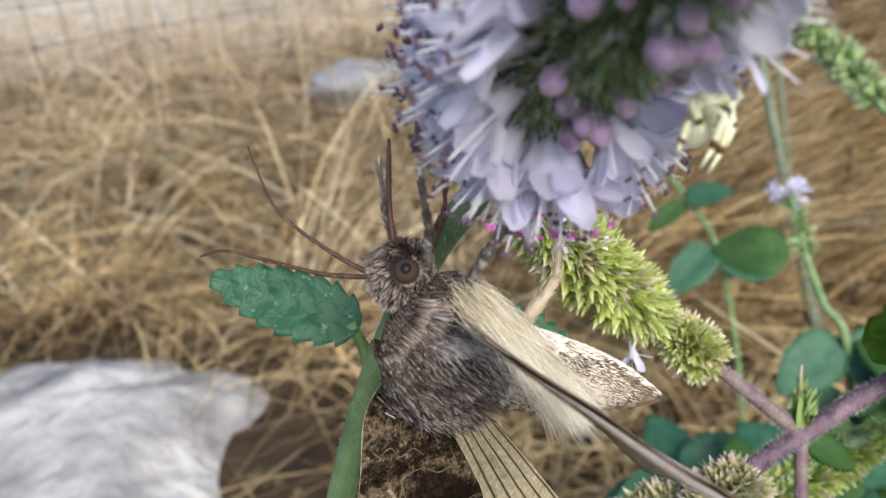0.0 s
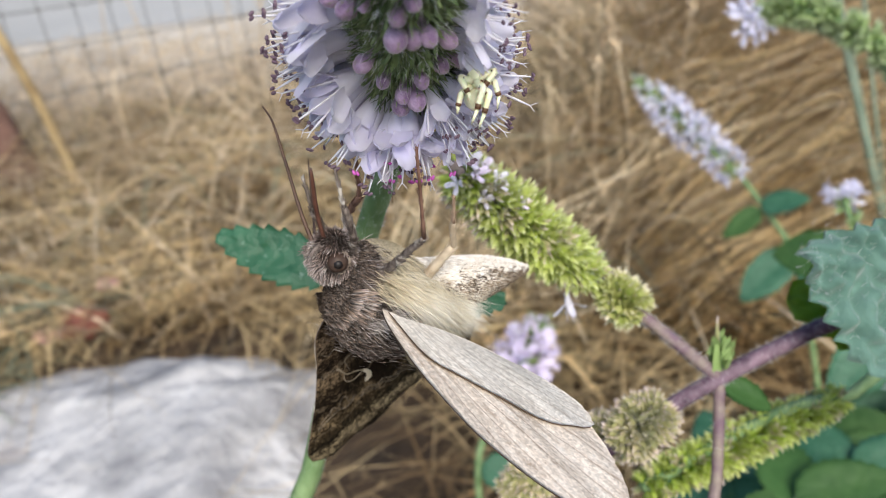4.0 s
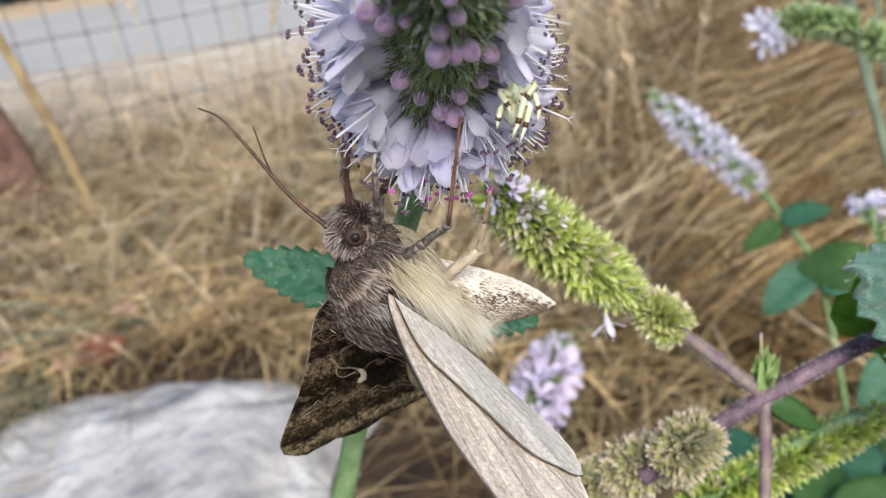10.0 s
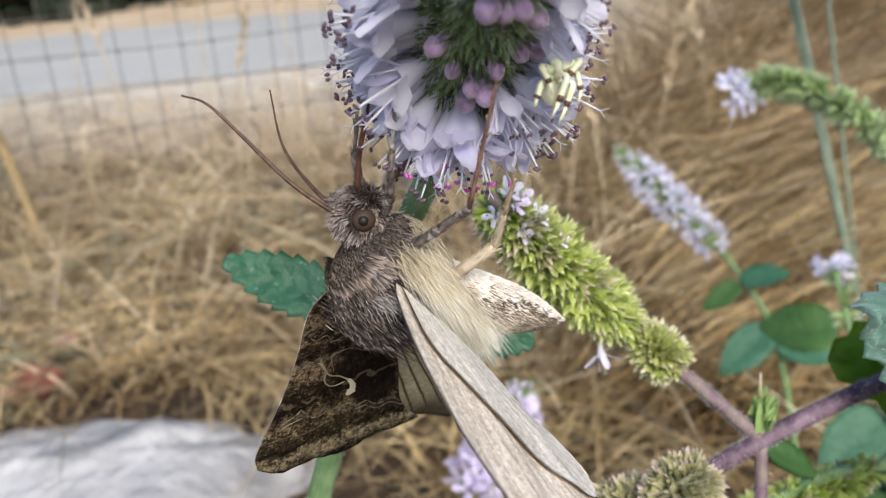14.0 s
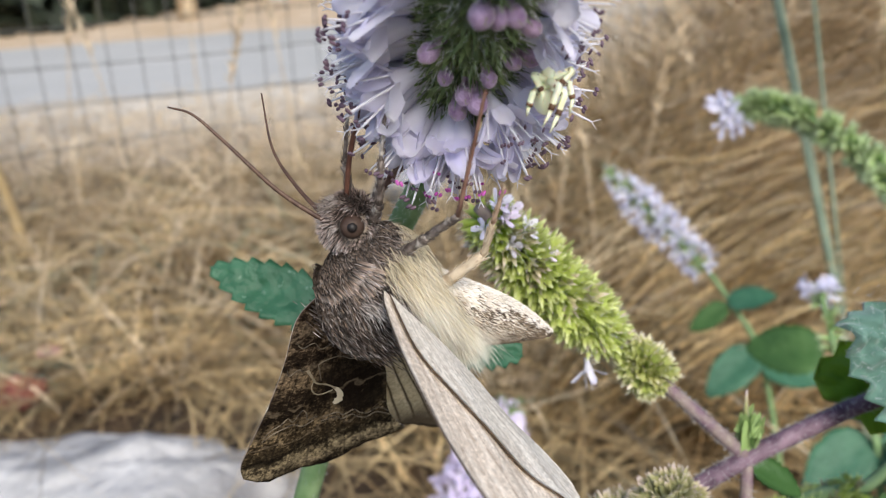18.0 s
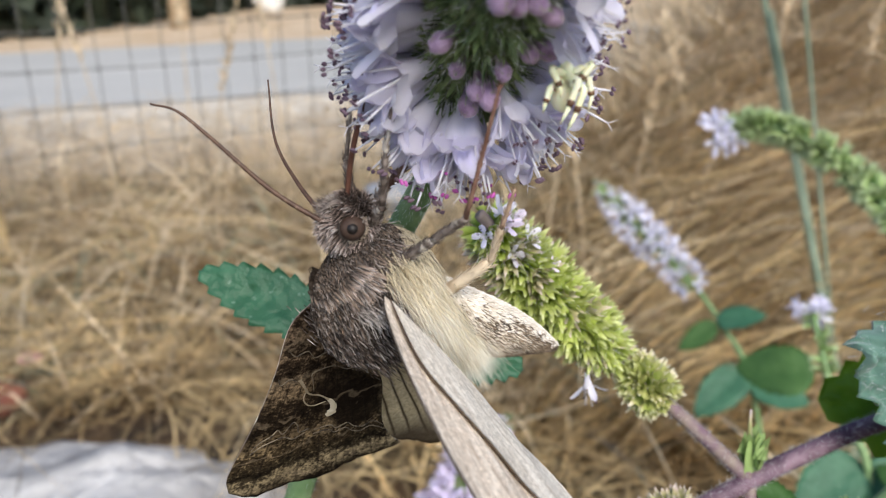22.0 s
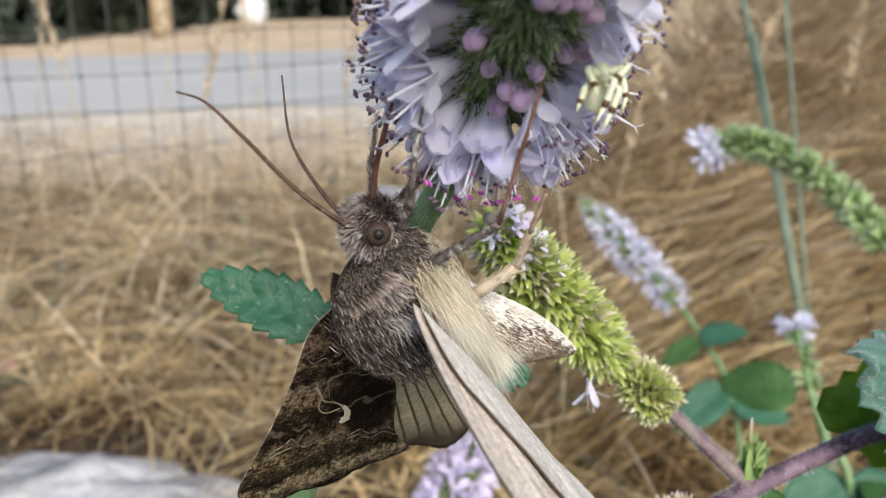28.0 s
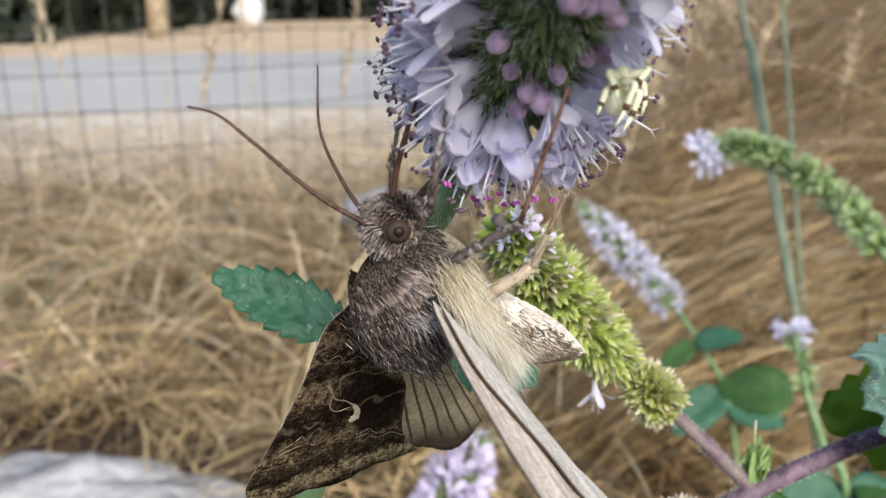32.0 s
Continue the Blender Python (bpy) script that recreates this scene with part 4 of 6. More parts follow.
    part("leaf", leaf_mesh("leaf", M_leaf_speck, 10 * MM, 5.6 * MM, 9, 0.15, 0.12, 0.25, n=54, cols=15, crinkle=0.0005), plant, at=Matrix(((x.x, y.x, z.x, base2.x), (x.y, y.y, z.y, base2.y), (x.z, y.z, z.z, base2.z), (0, 0, 0, 1))))
    pet = Buf()
    pet.tube(smooth_path([node, lerp(node, base2, 0.6), base2 + y * 1.0 * MM], 8), 0.5 * MM, 8)
    part("leaf_stalk", pet.mesh("leaf_stalk", [M_stem]), plant)
    return plant


FLOWER = build_flower_head()


def hairs_on(path, radius, count, length, rng, width=0.065):
    hb = Buf()
    for i in range(count):
        k = rng.uniform(0, len(path) - 1.001)
        p = lerp(path[int(k)], path[int(k) + 1], k % 1)
        n = Vector((rng.gauss(0, 1), rng.gauss(0, 1), rng.gauss(0, 1))).normalized()
        hb.hair(p + n * radius, n, rng.uniform(0.6, 1.3) * length, width * MM, segs=2)
    return hb.mesh("stem_fuzz", [M_stem_hair])


def whorls(parent, a, b, count, radius, mesh_a, mesh_b, mix, rng, lean=0.3, scale=1.0, name="calyx"):
    a, b = Vector(a), Vector(b)
    ax = (b - a).normalized()
    L = (b - a).length
    for i in range(count):
        t = (i + 0.5) / count
        an = i * 2.39996 + rng.gauss(0, 0.15)
        r = radial(ax, an, FACING)
        fall = math.sin(math.pi * min(1, 0.12 + 0.8 * t)) ** 0.4
        d = r + ax * (lean * (2 * t - 1) + rng.gauss(0, 0.22))
        g = scale * rng.uniform(0.8, 1.15)
        root = lerp(a, b, t) + r * radius * 0.25
        part(name, mesh_b if rng.random() < mix else mesh_a, parent, at=Matrix.Translation(root) @ frame_to(d) @ Matrix.Rotation(rng.uniform(0, 6.28), 4, "Z") @ Matrix.Scale(g * fall, 4))


def joined_whorl(parent, a, b, count, radius, material, rng, lean, scale):
    """A withered whorl: many small calyces that grow into one ball."""
    a, b = Vector(a), Vector(b)
    ax = (b - a).normalized()
    bf = Buf()
    for i in range(count):
        t = (i + 0.5) / count
        r = radial(ax, i * 2.39996 + rng.gauss(0, 0.15), FACING)
        d = (r + ax * (lean * (2 * t - 1)) + Vector((rng.gauss(0, 0.2), rng.gauss(0, 0.2), rng.gauss(0, 0.2)))).normalized()
        g = scale * rng.uniform(0.8, 1.2) * math.sin(math.pi * min(1, 0.15 + 0.75 * t)) ** 0.4
        p = lerp(a, b, t) + r * radius * 0.25
        m = Matrix.Translation(p) @ frame_to(d) @ Matrix.Scale(g, 4)
        o = len(bf.v)
        bf.tube([m @ Vector((0, 0, z * MM)) for z in (0, 0.6, 1.45)], [0.16 * MM * g, 0.46 * MM * g, 0.54 * MM * g], 7, caps=False)
        for k in range(o, len(bf.v)):
            bf.uv[k] = (0.5, 0.15 + 0.15 * (k - o) / 7)
        for k in range(5):
            q = 2 * math.pi * k / 5
            o = len(bf.v)
            root = m @ Vector((0.50 * math.cos(q) * MM, 0.50 * math.sin(q) * MM, 1.3 * MM))
            dd = m.to_3x3() @ Vector((0.36 * math.cos(q), 0.36 * math.sin(q), 1))
            bf.hair(root, dd, rng.uniform(0.5, 0.8) * MM * g, 0.42 * MM * g, segs=2, side=m.to_3x3() @ Vector((-math.sin(q), math.cos(q), 0)))
            for j in range(o, len(bf.v)):
                bf.uv[j] = (bf.uv[j][0], 0.5 + 0.5 * bf.uv[j][1])
    part("withered_whorl", bf.mesh("withered_whorl", [material]), parent, kind="stuff")


def leaf_at(parent, mesh, base, tip, face, label=""):
    base, tip, face = Vector(base), Vector(tip), Vector(face)
    y = (tip - base).normalized()
    z = (face - y * face.dot(y)).normalized()
    x = y.cross(z)
    return part("leaf", mesh, parent, label, at=Matrix(((x.x, y.x, z.x, base.x), (x.y, y.y, z.y, base.y), (x.z, y.z, z.z, base.z), (0, 0, 0, 1))))


def build_spent_mint():
    rng = random.Random(9)
    J = Vector((31.6, 71.0, 258.6)) * MM
    plant = thing("spent_mint_branch", "branching mint with spent yellow-green spikes on a hairy purple stem", "plant", Matrix.Translation(J))

    def P(x, y, z):
        return Vector((x, y, z)) * MM - J
    # main purple stem
    path = smooth_path([P(16.5, 63.8, 253.4), P(25.7, 68.8, 256.4), P(31.6, 71.0, 258.6), P(38.5, 73.8, 260.4), P(46.5, 77.0, 262.0), P(62, 84, 262), P(90, 95, 240), P(105, 100, 120), P(108, 102, -6)], 46)
    b = Buf()
    b.tube(path, 1.02 * MM, 10, flat=0.92)
    part("purple_stem", b.mesh("purple_stem", [M_stem_purple]), plant, "hairy purple stem")
    part("stem_fuzz", hairs_on(path[:24], 0.95 * MM, 3200, 0.55 * MM, rng, 0.05), plant, kind="stuff")
    path = smooth_path([P(31.6, 71, 258.6), P(27, 72.2, 263), P(21.6, 74.0, 267.8), P(18.0, 75.4, 271.0), P(3.8, 66.5, 290.5)], 24)
    b = Buf()
    b.tube(path, [lerp(0.85, 0.6, i / 23) * MM for i in range(24)], 9)
    part("mauve_stem", b.mesh("mauve_stem", [M_stem_mauve]), plant, "mauve and green side stem")
    part("stem_fuzz", hairs_on(path[:12], 0.78 * MM, 1300, 0.45 * MM, rng, 0.045), plant, kind="stuff")
    b = Buf()
    path = smooth_path([P(31.6, 71, 258.6), P(31.0, 68.0, 253), P(30.4, 65.8, 248), P(29, 62, 236), P(26, 58, 150), P(24, 58, -6)], 26)
    b.tube(path, 0.72 * MM, 9)
    part("lower_stem", b.mesh("lower_stem", [M_stem_mauve]), plant)
    part("stem_fuzz", hairs_on(path[:9], 0.65 * MM, 200, 0.6 * MM, rng), plant, kind="stuff")
    # long spike, its lower whorl, and the withered whorls below
    whorls(plant, P(16.9, 75.3, 271.8), P(4.2, 66.9, 289.4), 300, 3.9 * MM, CALYX_SPENT, CALYX_DRY, 0.14, rng, 0.30, 1.68)
    joined_whorl(plant, P(22.3, 73.2, 267.2), P(19.3, 75.0, 270.0), 105, 3.4 * MM, M_calyx_pink, rng, 0.9, 1.22)
    joined_whorl(plant, P(24.0, 64.8, 258.8), P(19.5, 63.2, 255.8), 150, 3.6 * MM, M_calyx_dry, rng, 0.9, 1.45)
    joined_whorl(plant, P(18.4, 66.5, 254.2), P(13.5, 68, 250.5), 150, 3.6 * MM, M_calyx_dry, rng, 0.9, 1.45)
    joined_whorl(plant, P(12.6, 69.5, 249.5), P(5.0, 70, 243.0), 190, 3.6 * MM, M_calyx_dry, rng, 0.7, 1.4)
    fz = Buf()
    for i in range(5000):
        t = rng.random()
        ax = P(4.2, 66.9, 289.4) - P(16.9, 75.3, 271.8)
        r = radial(ax.normalized(), rng.uniform(-3.14, 3.14), FACING)
        fz.hair(P(16.9, 75.3, 271.8) + ax * t + r * rng.uniform(1.2, 3.2) * MM, r + Vector((rng.gauss(0, 0.4), rng.gauss(0, 0.4), rng.gauss(0, 0.4))), rng.uniform(0.5, 1.1) * MM, 0.05 * MM, segs=2)
    part("spike_fuzz", fz.mesh("spike_fuzz", [M_stem_hair]), plant, kind="stuff")
    # a few last blossoms on the long spike
    for t, side, g in ((0.92, 0.2, 0.42), (0.82, 0.35, 0.40), (0.72, 0.25, 0.36), (0.95, -0.9, 0.38), (0.86, -0.7, 0.36), (0.99, 1.2, 0.42), (0.97, -0.2, 0.40), (0.66, 0.5, 0.30)):
        q = lerp(P(16.9, 75.3, 271.8), P(4.2, 66.9, 289.4), t)
        d = Vector((0.75, -0.55, 0.65)) + Vector((-0.9, -0.5, -0.7)) * max(0.0, -side) + Vector((rng.gauss(0, 0.2), 0, rng.gauss(0, 0.2)))
        fl = part("blossom", PINK if rng.random() < 0.6 else COROLLAS[rng.randrange(4)], plant, at=Matrix.Translation(q + d.normalized() * 1.9 * MM) @ frame_to(d) @ Matrix.Scale(g, 4))
        add_stamens(fl, 1)
    fl = part("hanging_blossom", COROLLAS[2], plant, "single pale lavender blossom hanging loose", at=Matrix.Translation(P(14.3, 73.0, 270.6)) @ frame_to((0.12, -0.30, -0.95)) @ Matrix.Scale(0.60, 4))
    add_stamens(fl, 2)
    # young shoot in the fork
    sh = Buf()
    base = P(31.5, 71.6, 259.4)
    sh.hair((0, 0, 0), (0, 0.15, 1), 3.2 * MM, 1.6 * MM, (0, -0.2, 0.1), segs=5)
    blade = sh.mesh("young_leaf", [M_shoot])
    for i in range(22):
        d = Vector((0.08 + rng.gauss(0, 0.35), 0.35 + rng.gauss(0, 0.35), 1.0))
        root = base + Vector((rng.gauss(0, 0.5), rng.gauss(0, 0.5), rng.uniform(0, 2.2))) * MM
        part("young_leaf", blade, plant, at=Matrix.Translation(root) @ frame_to(d) @ Matrix.Rotation(rng.uniform(0, 6.28), 4, "Z") @ Matrix.Scale(rng.uniform(0.6, 1.2), 4))
    tp = Buf()
    tp.tube([base + Vector((0.15, 0.9, 3.0)) * MM, base + Vector((0.3, 1.5, 6.6)) * MM], [0.35 * MM, 0.08 * MM], 6)
    part("withered_tip", tp.mesh("withered_tip", [M_calyx_dry]), plant)
    small = leaf_mesh("leaf", M_leaf_green, 6.5 * MM, 3.2 * MM, 8, 0.14, 0.2, 0.3, n=18, cols=7)
    leaf_at(plant, small, P(32.2, 71.0, 257.6), P(38.4, 70.0, 254.6), (0.1, -0.5, 0.8))
    # big woolly leaf and the green leaf under it
    wl = leaf_mesh("leaf", M_leaf_wool, 31 * MM, 21 * MM, 14, 0.06, 0.06, 0.10, n=84, cols=47, wave=0.015, crinkle=0.0034)
    leaf_at(plant, wl, P(66, 74, 257), P(38.6, 70.3, 276.4), (0.45, -0.75, 0.45), "woolly grey-green crinkled leaf")
    hb = Buf()
    for i in range(500):
        t, s = rng.random(), rng.uniform(-1, 1)
        q = lerp(P(66, 74, 257), P(39.4, 70.3, 276.0), t) + Vector((0.38, 0.58, 0.72)) * (s * 9.5 * MM * math.sin(math.pi * (0.08 + 0.88 * t)) ** 0.7)
        hb.hair(q + Vector((0.75, -0.55, 0.35)) * 0.6 * MM, Vector((0.4 + rng.gauss(0, 0.5), -0.6 + rng.gauss(0, 0.4), 0.6 + rng.gauss(0, 0.5))), rng.uniform(0.5, 1.2) * MM, 0.06 * MM, segs=2)
    part("leaf_wool", hb.mesh("leaf_wool", [M_stem_hair]), plant, kind="stuff")
    gl = leaf_mesh("leaf", M_leaf_sunny, 26 * MM, 15 * MM, 9, 0.12, 0.05, 0.12, n=30, cols=11)
    leaf_at(plant, gl, P(66, 86, 258), P(40.0, 78.6, 264.6), (-0.35, -0.75, 0.55), "green toothed leaf with sunlight in its colour")
    return plant


build_spent_mint()


def build_side_spike():
    rng = random.Random(31)
    a, c = Vector((22, 76, 237.5)) * MM, Vector((52, 92, 239.5)) * MM
    plant = thing("spent_mint_spike", "thick yellow-green spent mint spike lying low", "plant", Matrix.Translation(a))
    b = Buf()
    path = smooth_path([(0, 0, 0), (c - a) * 0.5 + Vector((0, 0, 0.002)), c - a, c - a + Vector((0.03, 0.02, -0.02)), c - a + Vector((0.06, 0.04, -0.245))], 24)
    b.tube(path, 0.9 * MM, 8)
    part("stem", b.mesh("stem", [M_stem]), plant)
    whorls(plant, (0, 0, 0), c - a, 280, 3.6 * MM, CALYX_SPENT, CALYX_DRY, 0.15, rng, 0.3, 1.4)


build_side_spike()


# ---- mint plants farther back ----
def far_mint(label, spike, stem, flowers, green, width, leaves, seed, pink=False):
    rng = random.Random(seed)
    pts = [Vector(p) * MM for p in spike]
    o = pts[-1]
    plant = thing("mint_plant", label, "plant", Matrix.Translation(o), group="flowering mint plants behind")
    path = smooth_path([p - o for p in pts], 24)
    full = path + smooth_path([pts[-1] - o] + [Vector(p) * MM - o for p in stem], 24)[1:]
    b = Buf()
    b.tube(full, [lerp(0.9, 1.5, i / (len(full) - 1)) * MM for i in range(len(full))], 8)
    part("stem", b.mesh("stem", [M_stem]), plant)
    for i in range(flowers + green):
        t = (i + 0.5) / (flowers + green) if not (flowers and green) else (rng.uniform(0, 0.16) if i < flowers else rng.uniform(0.05, 1.0))
        k = t * 22.99
        p = lerp(path[int(k)], path[int(k) + 1], k % 1)
        ax = (path[int(k)] - path[int(k) + 1]).normalized()
        r = radial(ax, i * 2.4 + rng.gauss(0, 0.3), FACING)
        d = r + ax * rng.uniform(0.0, 0.6)
        taper = 1.0 if (green and i < flowers) else min(1, 0.35 + 2.2 * t)
        if i < flowers:
            fl = part("blossom", COROLLAS[rng.randrange(4)] if not pink else PINK, plant, at=Matrix.Translation(p + r * width * 0.25 * MM * taper) @ frame_to(d) @ Matrix.Scale(width / 9.0 * taper * rng.uniform(0.8, 1.1), 4))
            if rng.random() < 0.3:
                add_stamens(fl, rng.randrange(4))
        else:
            part("calyx", CALYX_YOUNG if green else CALYX, plant, at=Matrix.Translation(p + r * width * 0.12 * MM) @ frame_to(d) @ Matrix.Scale(width / 4.2 * rng.uniform(0.85, 1.15) * taper, 4))
        if i < flowers:
            part("calyx", CALYX, plant, at=Matrix.Translation(p) @ frame_to(d) @ Matrix.Scale(width / 5.0, 4))
    for (bx, tx, face, wide, m) in leaves:
        base, tip = Vector(bx) * MM - o, Vector(tx) * MM - o
        lm = leaf_mesh("leaf", m, (tip - base).length, wide * MM, 9, 0.07, 0.08, 0.2, n=20, cols=9)
        leaf_at(plant, lm, base, tip, face)
    return plant


far_mint("arching green mint spike with a few white blossoms at its tip", [(73, 287, 252), (84, 286, 256.5), (101, 282, 252.4), (116, 264, 240.4), (121.5, 246, 231)],
         [(126, 238, 215), (136, 236, 120), (140, 238, -6)], 16, 300, 11.0, [], 51)
far_mint("lavender mint flower spike on a green stem with paired leaves", [(44.5, 407, 206), (66, 394, 184), (90, 380, 160)],
         [(99, 365, 147), (108, 345, 128), (118, 335, 60), (122, 335, -6)], 64, 0, 13.0,
         [((96, 364, 150), (116, 358, 156), (0, -0.5, 0.9), 13, M_leaf), ((96, 364, 149), (78, 360, 138), (0.2, -0.6, 0.8), 10, M_leaf_green),
          ((106, 350, 132), (82, 335, 118), (0, -0.6, 0.8), 17, M_leaf), ((108, 346, 128), (132, 338, 122), (0, -0.6, 0.8), 17, M_leaf)], 52)
far_mint("short mint tip with pale lilac blossoms above round leaves", [(96.5, 246, 206), (97.5, 238, 198), (98, 231, 190)],
         [(101, 222, 178), (106, 212, 164), (112, 205, 80), (114, 205, -6)], 20, 26, 8.0,
         [((104, 258, 176), (80, 266, 176), (0.1, -0.75, 0.65), 17, M_leaf_green), ((104, 216, 169), (84, 206, 158), (0, -0.7, 0.7), 16, M_leaf), ((105, 214, 166), (124, 210, 160), (0, -0.7, 0.7), 18, M_leaf),
          ((108, 210, 150), (84, 200, 138), (0, -0.7, 0.7), 20, M_leaf), ((108, 208, 146), (130, 206, 134), (0, -0.7, 0.7), 20, M_leaf_green)], 53)
far_mint("upright lilac mint spike rising from the grass", [(-2, 240, 169), (-10, 226, 158), (-20, 214, 146)],
         [(-26, 208, 130), (-30, 206, 60), (-30, 206, -6)], 66, 0, 15.0, [((-24, 208, 134), (-6, 204, 126), (0, -0.6, 0.8), 12, M_leaf)], 54, pink=True)


def build_low_foliage():
    """Leafy mint shoots low down between the flowering stems."""
    rng = random.Random(77)
    for k, (x, y, z) in enumerate(((62, 152, 166), (80, 170, 160), (98, 182, 156), (52, 192, 144), (120, 192, 168))):
        o = Vector((x, y, z)) * MM
        sh = thing("mint_shoot", "leafy blue-green mint shoot between the stems", "plant", Matrix.Translation(o), group="mint shoots")
        b = Buf()
        path = smooth_path([(0, 0, 0), Vector((4, 6, -40)) * MM, Vector((6, 12, -z - 6)) * MM], 14)
        b.tube(path, 1.0 * MM, 7)
        part("stem", b.mesh("stem", [M_stem]), sh)
        lm = leaf_mesh("leaf", M_leaf if k % 2 else M_leaf_green, 24 * MM, 14 * MM, 9, 0.08, 0.12, 0.2, n=18, cols=9)
        for j in range(7):
            p = lerp(path[j // 2], path[j // 2 + 1], 0.4 * (j % 2))
            a = j * 1.9 + rng.gauss(0, 0.3)
            leaf_at(sh, lm, p, p + Vector((math.cos(a), math.sin(a) * 0.8, 0.25)) * 20 * MM, (0, -0.5, 0.85))


build_low_foliage()


def build_reeds():
    for k, (a, c) in enumerate((((150, 530, 292), (182, 470, 108)), ((174, 530, 290), (188, 474, 100)), ((166, 500, 210), (186, 466, 96)))):
        b = Buf()
        a, c = Vector(a) * MM, Vector(c) * MM
        foot = c + (c - a).normalized() * 0.12
        foot.z = ground_height(foot.x, foot.y) - 0.004
        path = smooth_path([a + (a - c) * 0.6, a, c, foot], 20)
        b.tube(path, [lerp(1.0, (3.2, 1.4, 1.4)[k], i / 19) * MM for i in range(20)], 7)
        tagged(new("reed", b.mesh("reed", [M_greengrass])), "tall blue-green grass stem", "grass stem", "tall grass stems")


build_reeds()


def build_seed_stems():
    """Thin dry grass stems with loose seed heads, standing on the bank and along the fence."""
    rng = random.Random(61)
    for x, y, high, lean in ((0.02, 0.62, 0.20, 0.10), (0.055, 0.60, 0.22, -0.06), (0.09, 0.66, 0.20, 0.12), (0.00, 0.70, 0.22, 0.05), (0.15, 0.70, 0.19, -0.10), (0.21, 0.74, 0.20, 0.15), (0.28, 0.70, 0.18, 0.05),
                             (-0.16, 0.80, 0.30, 0.08), (-0.24, 0.86, 0.34, -0.05), (-0.30, 0.78, 0.30, 0.12), (-0.36, 0.90, 0.38, 0.02), (-0.42, 0.84, 0.34, -0.1), (-0.10, 0.88, 0.34, 0.06), (-0.50, 0.86, 0.36, 0.1)):
        z0 = ground_height(x, y) - 0.004
        st = thing("seeding_grass", "thin dry grass stem with a loose pale seed head", "grass stem", Matrix.Translation((x, y, z0)), group="dry seeding grasses")
        path = smooth_path([(0, 0, 0), (lean * high * 0.4, 0.01, high * 0.55), (lean * high * 1.4, 0.02, high)], 18)
        b = Buf()
        b.tube(path, [lerp(0.0011, 0.0005, i / 17) for i in range(18)], 5)
        part("stalk", b.mesh("stalk", [M_straw_far]), st)
        g = Buf()
        for k in range(34):
            q = 11 + 5.9 * k / 34
            p = lerp(path[int(q)], path[int(q) + 1], q % 1)
            d = Vector((rng.gauss(0, 0.5), rng.gauss(0, 0.5), 1.0)).normalized()
            g.tube([p, p + d * 0.004, p + d * 0.010], [0.0004, 0.0013, 0.0003], 5)
        part("seed_head", g.mesh("seed_head", [M_straw_far]), st, kind="stuff")


build_seed_stems()


